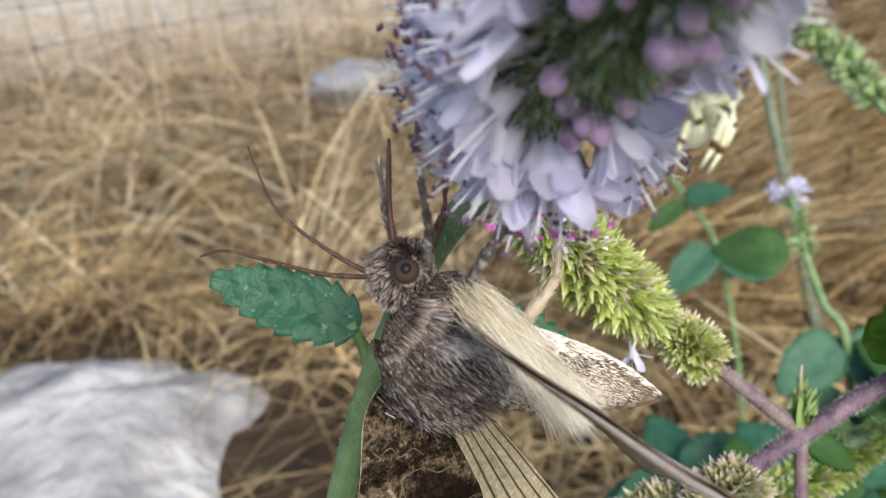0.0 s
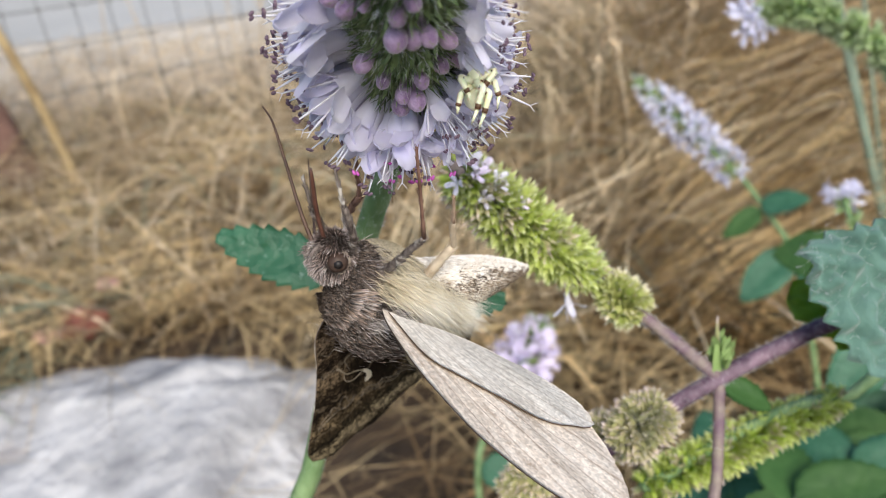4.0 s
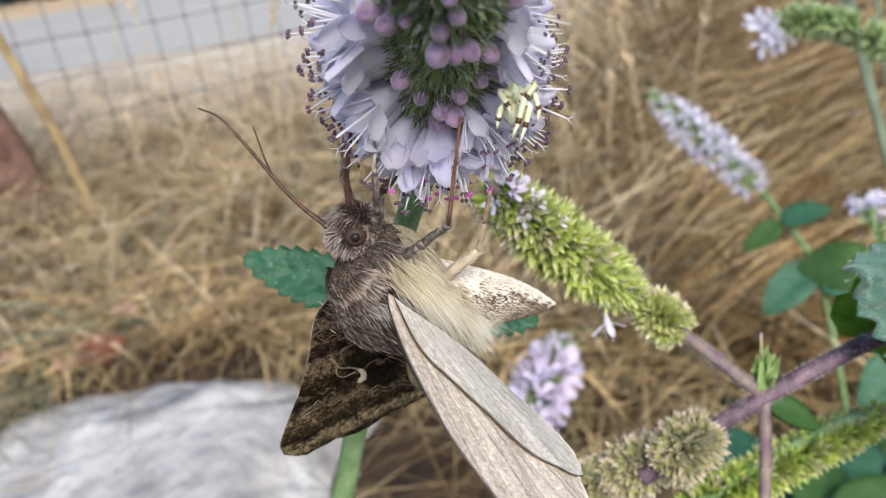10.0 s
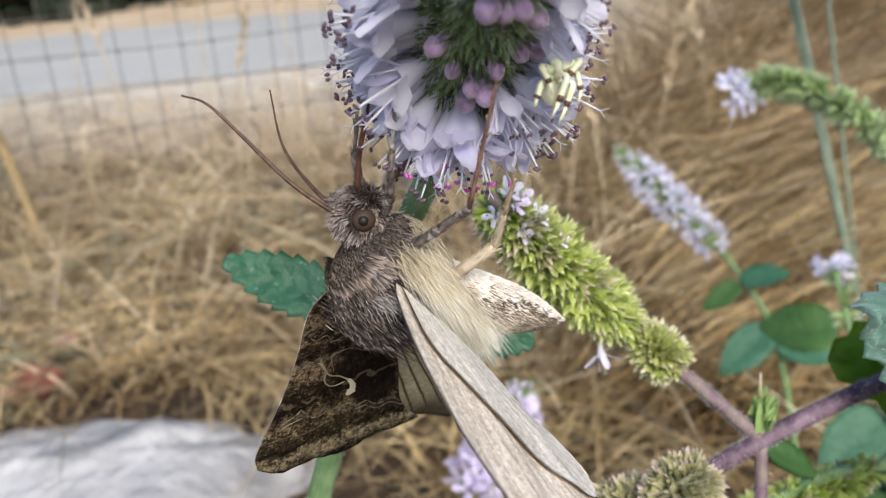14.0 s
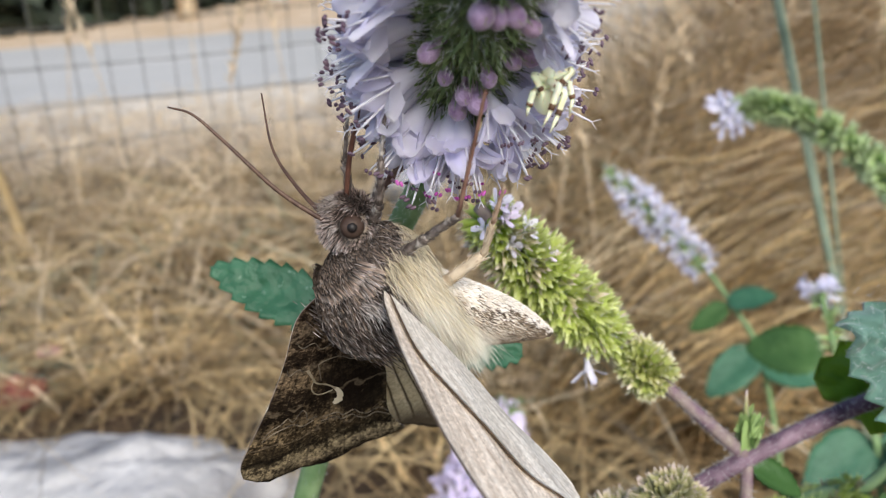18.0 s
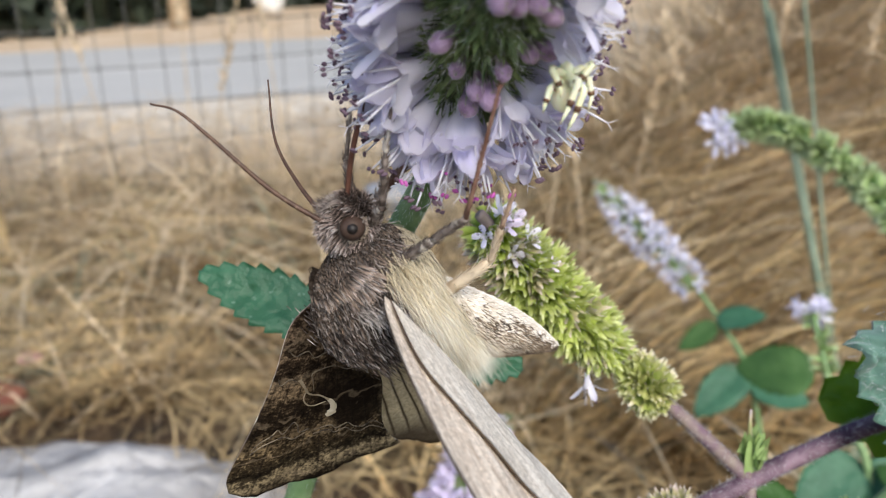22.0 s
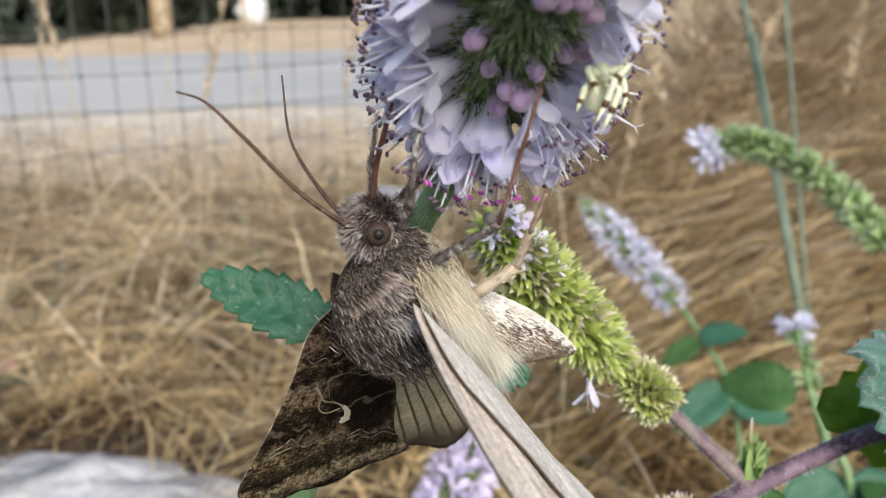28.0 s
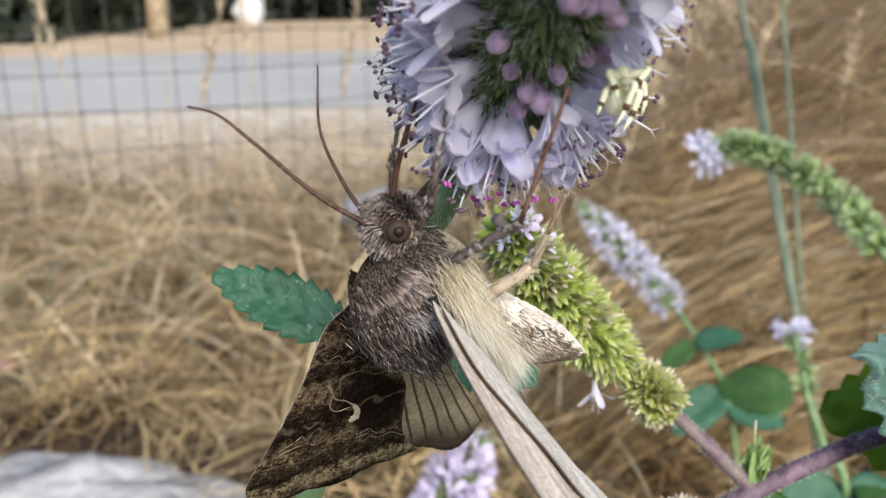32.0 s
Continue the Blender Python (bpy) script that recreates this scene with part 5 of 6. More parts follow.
# ---- crab spider on the blossoms ----
def build_spider():
    o = Vector((10.2, 37.0, 305.9)) * MM
    sp = thing("crab_spider", "cream crab spider with dark banded legs on the blossoms", "spider", Matrix.Translation(o))
    mm = 0.00072
    b = Buf()
    b.ball((0.1 * mm, 0.5 * mm, -0.3 * mm), (1.05 * mm, 0.9 * mm, 1.35 * mm), rows=14, cols=18, lump=0.08, freq=2)
    part("abdomen", b.mesh("abdomen", [M_spider]), sp)
    b = Buf()
    b.ball((0.35 * mm, -0.1 * mm, 1.45 * mm), (0.72 * mm, 0.62 * mm, 0.85 * mm), rows=12, cols=16, lump=0.08, freq=2, seed=2)
    head = part("head", b.mesh("head", [M_spider]), sp)
    for x, y, z, lx in ((-0.05, -0.55, 1.75, -0.25), (0.85, -0.45, 1.7, 0.2)):
        b = Buf()
        b.tube([((x + lx * k) * mm, (y + 0.08 * k) * mm, (z - 0.75 * k) * mm) for k in (0, 0.5, 1.0)], [0.10 * mm, 0.15 * mm, 0.09 * mm], 7)
        part("dark_stripe", b.mesh("dark_stripe", [M_spider_dark]), head, "dark brown stripe on the head")
    # each leg: hip, knee, shin end, toe; the shins are banded dark
    legs = [((0.5, -0.5, 1.2), (1.15, -1.5, 0.9), (0.45, -1.9, -0.9), (-0.25, -1.8, -2.2)), ((0.7, -0.4, 0.9), (1.6, -1.1, 0.2), (1.0, -1.6, -1.4), (0.3, -1.5, -2.8)),
            ((0.8, -0.2, 1.5), (2.3, -0.6, 2.0), (1.3, -1.2, 1.0), (0.5, -1.4, 0.6)), ((0.0, -0.5, 1.4), (-0.75, -1.2, 1.9), (-0.2, -1.5, 0.6), (-0.1, -1.4, -0.3)),
            ((-0.1, -0.4, 0.9), (-0.9, -1.0, 0.4), (-1.3, -1.2, -0.6), (-1.5, -1.0, -1.4)), ((0.9, 0.2, 1.0), (2.0, 0.2, 0.9), (2.3, 0.1, -0.4), (2.0, 0.0, -1.6))]
    for l in legs:
        p = [Vector(q) * mm for q in l]
        lb = Buf()
        lb.tube(smooth_path([p[0], lerp(p[0], p[1], 0.6), p[1], lerp(p[1], p[2], 0.5), p[2]], 14), [lerp(0.37, 0.24, i / 13) * mm for i in range(14)], 9)
        leg = part("leg", lb.mesh("leg", [M_spider]), sp)
        lb = Buf()
        lb.tube([p[2], lerp(p[2], p[3], 0.6), p[3]], [0.18 * mm, 0.13 * mm, 0.06 * mm], 8)
        part("foot", lb.mesh("foot", [M_spider]), leg)
        for q, r, f, g, w in ((p[1], p[2], 0.72, 0.98, 0.285), (p[0], p[1], 0.84, 0.93, 0.335)):
            lb = Buf()
            lb.tube([lerp(q, r, f), lerp(q, r, g)], [w * mm, w * 0.94 * mm], 9)
            part("dark_band", lb.mesh("dark_band", [M_spider_dark]), leg, "dark brown band")
    return sp


SPIDER = build_spider()


# ---- the moth: x to its right, y forwards, z up from its back ----
MOTH_TURN = Matrix(((0.5741, -0.6564, -0.4895), (-0.8183, -0.4398, -0.3700), (0.0276, 0.6130, -0.7896)))
MOTH_PLACE = Vector((-1.77, 43.01, 293.07)) * MM


def wing_height(x, y):
    return 0.012 * math.sin(2.6 * x) + 0.005 * math.sin(26 * y) * min(1.0, 1.6 * abs(x))


def wing_sheet(name, e1, e2, upper, length, front, back, margin, mats, lift=0.0, ragged=0.008, droop=0.0, rows=44, cols=26):
    """A wing between its front and back edges, from the hinge to a scalloped outer margin. Edges are given in wing lengths along e1 and e2."""
    e1, e2, upper = Vector(e1).normalized(), Vector(e2).normalized(), Vector(upper).normalized()
    fr, bk = smooth_path([(*p, 0) for p in front], rows), smooth_path([(*p, 0) for p in back], rows)
    mg = smooth_path([(*p, 0) for p in (front[-1], *margin, back[-1])], cols)
    b = Buf()
    for layer in (0, 1):
        pts, uvs = [], []
        for r in range(rows):
            u = r / (rows - 1)
            for c in range(cols):
                v = c / (cols - 1)
                q = lerp(fr[r], bk[r], v) + (mg[c] - lerp(fr[-1], bk[-1], v)) * u ** 3
                scallop = ragged * (abs(math.sin(v * 25)) - 0.5 + 0.5 * math.sin(v * 67)) * u ** 24 * min(1, 8 * v, 8 * (1 - v))
                q = q * (1 + scallop)
                h = wing_height(q.x, q.y) + droop * v * v * u
                pts.append((e1 * q.x + e2 * q.y + upper * h) * length + upper * (lift - layer * 0.10 * MM))
                uvs.append((q.x, q.y))
        b.quad_grid(pts, rows, cols, layer, False, uvs)
    o = rows * cols
    rim = [r * cols for r in range(rows)] + [(rows - 1) * cols + c for c in range(1, cols)] + [r * cols + cols - 1 for r in range(rows - 2, -1, -1)]
    for i, j in zip(rim, rim[1:]):
        b.f.append((i, j, o + j, o + i))
        b.m.append(len(mats) - 1)
    return b.mesh(name, mats)


def build_moth():
    rng = random.Random(42)
    moth = thing("moth", "furry grey-brown moth with a silver wing mark hanging under the blossoms", "moth", Matrix.Translation(MOTH_PLACE) @ MOTH_TURN.to_4x4())
    c0 = Vector((0.5, 0.0, 1.2))
    rad = Vector((4.3, 4.0, 4.8))
    b = Buf()
    b.ball(c0 * MM, tuple(rad * MM * 0.96), rows=18, cols=26, lump=0.08, freq=2)
    thorax = part("thorax", b.mesh("thorax", [M_thorax]), moth, "dark grey-brown furry thorax")
    dark, grey, tan, cream, night = Buf(), Buf(), Buf(), Buf(), Buf()
    def clump(p, k=0.9):
        return noise.noise_vector(p * k) * 0.55 + noise.noise_vector(p * k * 2.7) * 0.25

    for i in range(42000):
        n = Vector((rng.gauss(0, 1), rng.gauss(0, 1), rng.gauss(0, 1))).normalized()
        p = c0 + Vector((n.x * rad.x, n.y * rad.y, n.z * rad.z))
        flow = Vector((n.x * 0.15, -0.80, 0.40)) + n * 0.12 + Vector((rng.gauss(0, 0.10), rng.gauss(0, 0.10), rng.gauss(0, 0.10))) + clump(p) * 0.55
        belly = n.z * 0.9 + n.y * 0.25 - 0.12 * n.x + 0.10 * noise.noise(p * 0.8)
        wide = rng.uniform(0.03, 0.065) * MM
        if belly > -0.20:
            # two pale seams run along the shoulder lappets
            seam = abs(n.x - 0.42 - 0.15 * n.y) < 0.07 or abs(n.x + 0.40) < 0.06
            pale = 0.36 if seam else 0.27 + 0.20 * noise.noise(p * 0.7 + Vector((7, 0, 0)))
            pick = grey if rng.random() < pale else (tan if n.y > 0.52 and rng.random() < 0.45 else dark)
            pick.hair(p * MM, flow, rng.uniform(0.4, 0.95) * MM, wide, n * -0.35)
        elif n.y > 0.38:
            (tan if rng.random() < 0.5 else grey if rng.random() < 0.5 else dark).hair(p * MM, flow + Vector((rng.gauss(0, 0.25), 0.3, rng.gauss(0, 0.25))) + clump(p, 1.5) * 0.5, rng.uniform(0.8, 2.0) * MM, wide * 1.3, n * -0.15)
        elif belly > -0.36:
            (tan if rng.random() < 0.45 else cream).hair(p * MM, flow, rng.uniform(0.9, 1.9) * MM, wide, n * -0.25)
        else:
            (tan if rng.random() < 0.12 else cream).hair(p * MM, flow + Vector((0, -0.15, 0.1)), rng.uniform(1.2, 2.6) * MM, wide * 0.85, n * -0.3)
    for i in range(11000):
        # a looser top coat of broad scales, some white, some nearly black
        n = Vector((rng.gauss(0, 1), rng.gauss(0, 1), rng.gauss(0, 1))).normalized()
        if n.z * 0.9 + n.y * 0.25 - 0.12 * n.x < -0.16 and n.y < 0.34:
            continue
        p = c0 + Vector((n.x * rad.x, n.y * rad.y, n.z * rad.z)) * 1.02
        flow = Vector((n.x * 0.15, -0.80, 0.35)) + n * 0.16 + clump(p, 1.2) * 0.7 + Vector((rng.gauss(0, 0.12), rng.gauss(0, 0.12), rng.gauss(0, 0.12)))
        k = rng.random()
        (grey if k < 0.33 else tan if k < (0.62 if n.y > 0.34 else 0.40) else night).hair(p * MM, flow, rng.uniform(0.45, 0.95) * MM, rng.uniform(0.06, 0.11) * MM, n * -0.2)
    for i in range(3600):
        # tufts that crest the back between the wings
        p = Vector((0.4 + rng.gauss(0, 1.8), rng.uniform(-2.8, 2.4), 4.7 + rng.gauss(0, 0.5)))
        (grey if rng.random() < 0.2 else dark).hair(p * MM, Vector((rng.gauss(0, 0.15), -0.95, 0.15)) + clump(p, 1.3) * 0.6, rng.uniform(0.5, 1.0) * MM, rng.uniform(0.05, 0.09) * MM)
    for i in range(4200):
        # collar of overlapping scales behind the head
        a = rng.uniform(-1.15, 1.75)
        row = rng.choice((0.0, 0.0, 1.0))
        p = Vector((0.4 + (3.0 + 0.5 * row) * math.sin(a), 3.45 - 0.75 * row + rng.gauss(0, 0.16), 0.5 + (2.95 + 0.6 * row) * math.cos(a)))
        pick = tan if rng.random() < 0.45 else (grey if rng.random() < 0.45 else dark)
        pick.hair(p * MM, Vector((math.sin(a) * 0.55, -0.62, math.cos(a) * 0.55)) + clump(p, 1.4) * 0.5, rng.uniform(0.6, 1.15) * MM, rng.uniform(0.06, 0.11) * MM)
    for i in range(520):
        # white scales on the shoulder above the wing hinge
        p = lerp(Vector((4.35, 2.5, 2.6)), Vector((4.9, 0.2, 1.6)), rng.random()) + Vector((rng.gauss(0, 0.16), rng.gauss(0, 0.2), rng.gauss(0, 0.2)))
        grey.hair(p * MM, Vector((0.35 + rng.gauss(0, 0.25), -0.8, 0.2 + rng.gauss(0, 0.25))), rng.uniform(0.5, 1.1) * MM, 0.075 * MM)
    for i in range(7000):
        # long cream hair that streams back beside the right wing
        s = rng.random()
        p = lerp(Vector((4.7, 1.6, -0.8)), Vector((2.0, -7.0, 0.9)), s) + Vector((rng.gauss(0, 0.45), rng.gauss(0, 0.6), rng.gauss(0, 0.55)))
        cream.hair(p * MM, Vector((-0.02 + rng.gauss(0, 0.06), -0.85, 0.40 + rng.gauss(0, 0.08))) + clump(p, 1.1) * 0.75 + Vector((rng.gauss(0, 0.10), rng.gauss(0, 0.1), rng.gauss(0, 0.12))), rng.uniform(1.6, 4.6) * MM, rng.uniform(0.03, 0.055) * MM, (rng.gauss(0, 0.06), -0.1, 0.12 + rng.gauss(0, 0.06)))
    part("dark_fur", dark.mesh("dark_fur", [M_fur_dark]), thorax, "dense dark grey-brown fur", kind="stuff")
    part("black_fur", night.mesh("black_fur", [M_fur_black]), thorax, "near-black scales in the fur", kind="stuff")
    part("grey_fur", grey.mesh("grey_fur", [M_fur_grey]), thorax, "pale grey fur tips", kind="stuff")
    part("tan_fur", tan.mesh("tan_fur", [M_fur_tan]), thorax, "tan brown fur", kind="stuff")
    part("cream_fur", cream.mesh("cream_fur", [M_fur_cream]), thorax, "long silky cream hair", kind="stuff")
    # abdomen
    b = Buf()
    path = smooth_path([(0.3, -2.5, 0.9), (0.4, -7, 0.15), (0.1, -12, -0.95), (-0.29, -16.9, -1.84)], 22)
    b.tube([p * MM for p in path], [MM * (2.7 * (1 - (i / 21) ** 2.3) + 0.2) * (1 - 0.03 * abs(math.sin(i * 1.5))) for i in range(22)], 22)
    abd = part("abdomen", b.mesh("abdomen", [M_abdomen]), moth, "cream abdomen speckled brown")
    hb, db = Buf(), Buf()
    for i in range(17000):
        k = rng.uniform(2, 20.9)
        p = lerp(path[int(k)], path[int(k) + 1], k % 1)
        r = 2.7 * (1 - (k / 21) ** 2.3) + 0.2
        a = rng.uniform(0, 6.28)
        n = Vector((math.cos(a), 0, math.sin(a)))
        mottle = 0.5 * noise.noise(Vector((n.x * 3, p.y * 1.3, n.z * 3))) + 0.35 * noise.noise(Vector((n.x * 9, p.y * 4, n.z * 9)))
        (db if n.z + 0.25 * n.x + mottle + rng.gauss(0, 0.18) > -0.22 else hb).hair((p + n * r * 0.97) * MM, n * 0.2 + Vector((rng.gauss(0, 0.15), -1, rng.gauss(0, 0.15))), rng.uniform(0.2, 0.45) * MM, 0.10 * MM, segs=2)
    part("scale_coat", hb.mesh("scale_coat", [M_belly]), abd, "white scales along the belly", kind="stuff")
    part("brown_speckling", db.mesh("brown_speckling", [M_flank]), abd, "brown speckled scales along the back", kind="stuff")
    # head: its fur lies along the skin
    def along(n, d):
        return d - n * min(d.dot(n), 0.0)

    hc = Vector((0.35, 4.4, -2.0))
    b = Buf()
    b.ball(hc * MM, (1.7 * MM, 1.7 * MM, 1.9 * MM), rows=12, cols=16)
    head = part("head", b.mesh("head", [M_thorax]), moth)
    hb = Buf()
    for i in range(6800):
        n = Vector((rng.gauss(0, 1), rng.gauss(0, 1), rng.gauss(0, 1))).normalized()
        p = hc + Vector((n.x * 1.67, n.y * 1.67, n.z * 1.87))
        if min((p - hc - Vector((1.35 * k, 0.15, 0.2))).length for k in (1, -1)) < 0.93:
            continue
        hb.hair(p * MM, n * 0.40 + along(n, Vector((0, 0.15, 0.5)) + clump(p, 1.6) * 1.1), rng.uniform(0.3, 0.75) * MM, rng.uniform(0.06, 0.12) * MM)
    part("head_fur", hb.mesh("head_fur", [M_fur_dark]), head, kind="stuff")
    hb = Buf()
    for i in range(1500):
        n = Vector((rng.gauss(0, 1), rng.gauss(0, 1), rng.gauss(0, 1))).normalized()
        p = hc + Vector((n.x * 1.69, n.y * 1.69, n.z * 1.89))
        if noise.noise(n * 2.2) < -0.05 or min((p - hc - Vector((1.35 * k, 0.15, 0.2))).length for k in (1, -1)) < 0.93:
            continue
        hb.hair(p * MM, n * 0.35 + along(n, Vector((0, 0.2, 0.45)) + clump(p, 1.6) * 1.1), rng.uniform(0.35, 0.85) * MM, rng.uniform(0.06, 0.13) * MM)
    for i in range(60):
        p = Vector((4.4, 1.9, 2.2)) + Vector((rng.gauss(0, 0.35), rng.gauss(0, 0.5), rng.gauss(0, 0.5)))
        hb.hair(p * MM, Vector((0.3 + rng.gauss(0, 0.3), -0.8, 0.4 + rng.gauss(0, 0.3))), rng.uniform(0.8, 1.7) * MM, 0.08 * MM)
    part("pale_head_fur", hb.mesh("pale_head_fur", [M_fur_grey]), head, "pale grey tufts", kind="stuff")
    for sx in (1, -1):
        ec = hc + Vector((1.35 * sx, 0.15, 0.2))
        b = Buf()
        b.ball(ec * MM, 0.86 * MM, rows=14, cols=20)
        eye = part("eye", b.mesh("eye", [M_eye]), head, "glossy dark brown eye")
        if sx == 1:
            view = (Vector((0.86, 0.35, 0.12))).normalized()
            b = Buf()
            b.ball((ec + view * 0.55) * MM, 0.42 * MM, rows=11, cols=18)
            part("eye_spot", b.mesh("eye_spot", [M_pupil]), eye)
            rb = Buf()
            u = view.orthogonal().normalized()
            w = view.cross(u)
            for i in range(170):
                a = rng.uniform(0, 6.28)
                rim = u * math.cos(a) + w * math.sin(a)
                q = ec + view * 0.12 + rim * 0.84
                rb.hair(q * MM, rim * 0.5 + view.cross(rim) * rng.gauss(0, 0.7) - view * 0.2, rng.uniform(0.25, 0.5) * MM, 0.07 * MM, segs=2)
            part("eye_rim", rb.mesh("eye_rim", [M_eyering]), eye, "pale scales round the eye", kind="stuff")
    # palps and tongue
    for sx in (1, -1):
        b = Buf()
        pp = smooth_path([(0.4 + 0.5 * sx, 5.0, -2.8), (0.4 + 0.55 * sx, 6.1, -2.7), (0.4 + 0.5 * sx, 6.6, -1.8)], 9)
        b.tube([p * MM for p in pp], [lerp(0.32, 0.10, i / 8) * MM for i in range(9)], 9)
        for i in range(160):
            k = rng.uniform(0, 7.9)
            n = Vector((rng.gauss(0, 1), rng.gauss(0, 1), rng.gauss(0, 1))).normalized()
            b.hair((lerp(pp[int(k)], pp[int(k) + 1], k % 1) + n * 0.2) * MM, n + Vector((0, 0.5, 0.5)), rng.uniform(0.3, 0.7) * MM, 0.08 * MM, segs=2)
        part("palp", b.mesh("palp", [M_leg_dark]), head)
    b = Buf()
    b.tube([p * MM for p in smooth_path([(0.5, 5.2, -3.0), (1.4, 6.9, -5.6), (2.7, 8.6, -8.8)], 12)], [0.19 * MM] * 9 + [0.17 * MM, 0.14 * MM, 0.1 * MM], 8)
    part("tongue", b.mesh("tongue", [M_prob]), head, "glossy red-brown tongue")
    # antennae: local z runs out from the root
    ants = []
    for k, (root, bow) in enumerate((((0.9, 5.3, -1.2), 1.0), ((-0.5, 5.2, -1.4), -1.0))):
        b = Buf()
        path = smooth_path([(0, 0, 0), (-0.35, 0, 4.4), (0.1, 0, 9.3), (0.25, 0, 12.0), (-0.35, 0, 13.6)] if bow > 0 else [(0, 0, 0), (-1.1, 0, 4.0), (-1.5, 0, 8.2), (0, 0, 12.6)], 64)
        b.tube([p * MM for p in path], [lerp(0.17, 0.055, i / 63) * MM * (1 + 0.22 * (i % 2)) for i in range(64)], 7)
        a = part("antenna", b.mesh("antenna", [M_antenna]), moth, "thin red-brown antenna", at=Matrix.Translation(Vector(root) * MM))
        ants.append(a)
    # legs: knee by knee
    def leg(points, radii, mats, names):
        parent = moth
        first = None
        for i, (m, nm) in enumerate(zip(mats, names)):
            lb = Buf()
            p, q = Vector(points[i]), Vector(points[i + 1])
            seg = [lerp(p, q, j / 6) * MM for j in range(7)]
            lb.tube(seg, [lerp(radii[i][0], radii[i][1], j / 6) * MM * (1.06 if j % 2 else 0.96) for j in range(7)], 8)
            d = (q - p).normalized()
            for _ in range(190 if i < 2 else 60):
                t = rng.random()
                n = Vector((rng.gauss(0, 1), rng.gauss(0, 1), rng.gauss(0, 1)))
                n = (n - d * n.dot(d)).normalized()
                lb.hair((lerp(p, q, t) + n * lerp(radii[i][0], radii[i][1], t) * 0.9) * MM, d + n * 0.35, rng.uniform(0.3, 0.7) * MM, 0.08 * MM, segs=2)
            ob = part(nm, lb.mesh(nm, [m]), first or moth)
            first = first or ob
    leg([(1.6, 3.4, -2.6), (3.4, 4.4, -3.9), (4.2, 6.2, -6.4), (4.9, 7.9, -9.2)], ((0.30, 0.27), (0.21, 0.17), (0.14, 0.09)), (M_leg_dark, M_leg_dark, M_leg_dark), ("foreleg", "shin", "foot"))
    leg([(-0.6, 3.4, -2.8), (-0.4, 5.0, -3.9), (0.2, 6.6, -5.4), (1.2, 8.4, -8.0)], ((0.34, 0.30), (0.24, 0.18), (0.15, 0.09)), (M_leg_dark, M_leg_dark, M_leg_dark), ("foreleg", "shin", "foot"))
    leg([(3.4, 1.2, -1.6), (6.2, 1.6, -3.5), (8.9, 2.0, -5.4), (12.5, 6.5, -11.9)], ((0.34, 0.28), (0.25, 0.20), (0.16, 0.10)), (M_leg_dark, M_leg_dark, M_leg_brown), ("middle_leg", "thigh", "shin"))
    leg([(2.4, -3.5, -1.0), (5.0, -3.75, -4.3), (6.5, -2.2, -6.4), (8.2, -0.5, -8.6)], ((0.46, 0.32), (0.22, 0.18), (0.16, 0.10)), (M_leg_pale, M_leg_pale, M_leg_tan), ("hind_leg", "shin", "foot"))
    leg([(-2.0, 1.0, -2.0), (-2.4, 2.0, -5.0), (0.8, 3.0, -7.0), (2.0, 4.6, -9.8)], ((0.55, 0.4), (0.26, 0.2), (0.16, 0.09)), (M_leg_dark, M_leg_brown, M_leg_brown), ("middle_leg", "shin", "foot"))
    # wings
    L1, L2, LU = (-0.434, -0.345, 0.830), (-0.118, -0.898, -0.425), (0.89, -0.28, 0.35)
    R1, R2, RU = (0.905, -0.163, 0.393), (-0.20, -0.977, 0.06), (-0.374, 0.133, 0.917)
    at_left, at_right = (Matrix.Translation(Vector(r) * MM) for r in ((-2.8, 2.0, 3.5), (5.3, 2.15, 1.0)))
    ln = 23.5 * MM
    fw = part("forewing", wing_sheet("forewing", L1, L2, LU, ln, ((0, 0), (0.11, -0.055), (0.30, -0.047), (0.49, -0.05), (0.67, -0.067), (0.81, -0.077), (0.893, -0.05)),
                                     ((0.0, 0.13), (0.19, 0.24), (0.33, 0.335), (0.41, 0.385), (0.60, 0.459), (0.69, 0.53), (0.748, 0.60)),
                                     ((0.925, 0.035), (0.898, 0.163), (0.874, 0.292), (0.825, 0.401), (0.785, 0.50)), [M_fore_up, M_fore_low, M_leg_dark]), moth, "dark marbled upper side", at=at_left)
    part("hindwing", wing_sheet("hindwing", L1, L2, LU, ln, ((0.0, 0.10), (0.30, 0.20), (0.72, 0.52)), ((0.0, 0.18), (0.12, 0.34), (0.33, 0.56), (0.64, 0.88)),
                                ((0.745, 0.60), (0.772, 0.685), (0.795, 0.77), (0.79, 0.83), (0.74, 0.87)), [M_hind_up, M_hind_low], -0.20 * MM), moth,
         "buff hindwing with dark veins and a brown border", at=at_left)
    lr = 22.5 * MM
    part("forewing", wing_sheet("forewing", R1, R2, RU, lr, ((0, 0), (0.07, -0.03), (0.20, -0.052), (0.34, -0.06), (0.55, -0.045), (0.65, -0.015), (0.82, 0.07), (0.97, 0.16)),
                                ((0.02, 0.04), (0.20, 0.20), (0.42, 0.40), (0.60, 0.575)), ((1.0, 0.25), (0.93, 0.38), (0.81, 0.486), (0.71, 0.546)), [M_fore_up, M_fore_low, M_fringe]), moth,
         "pale buff underside", at=at_right)
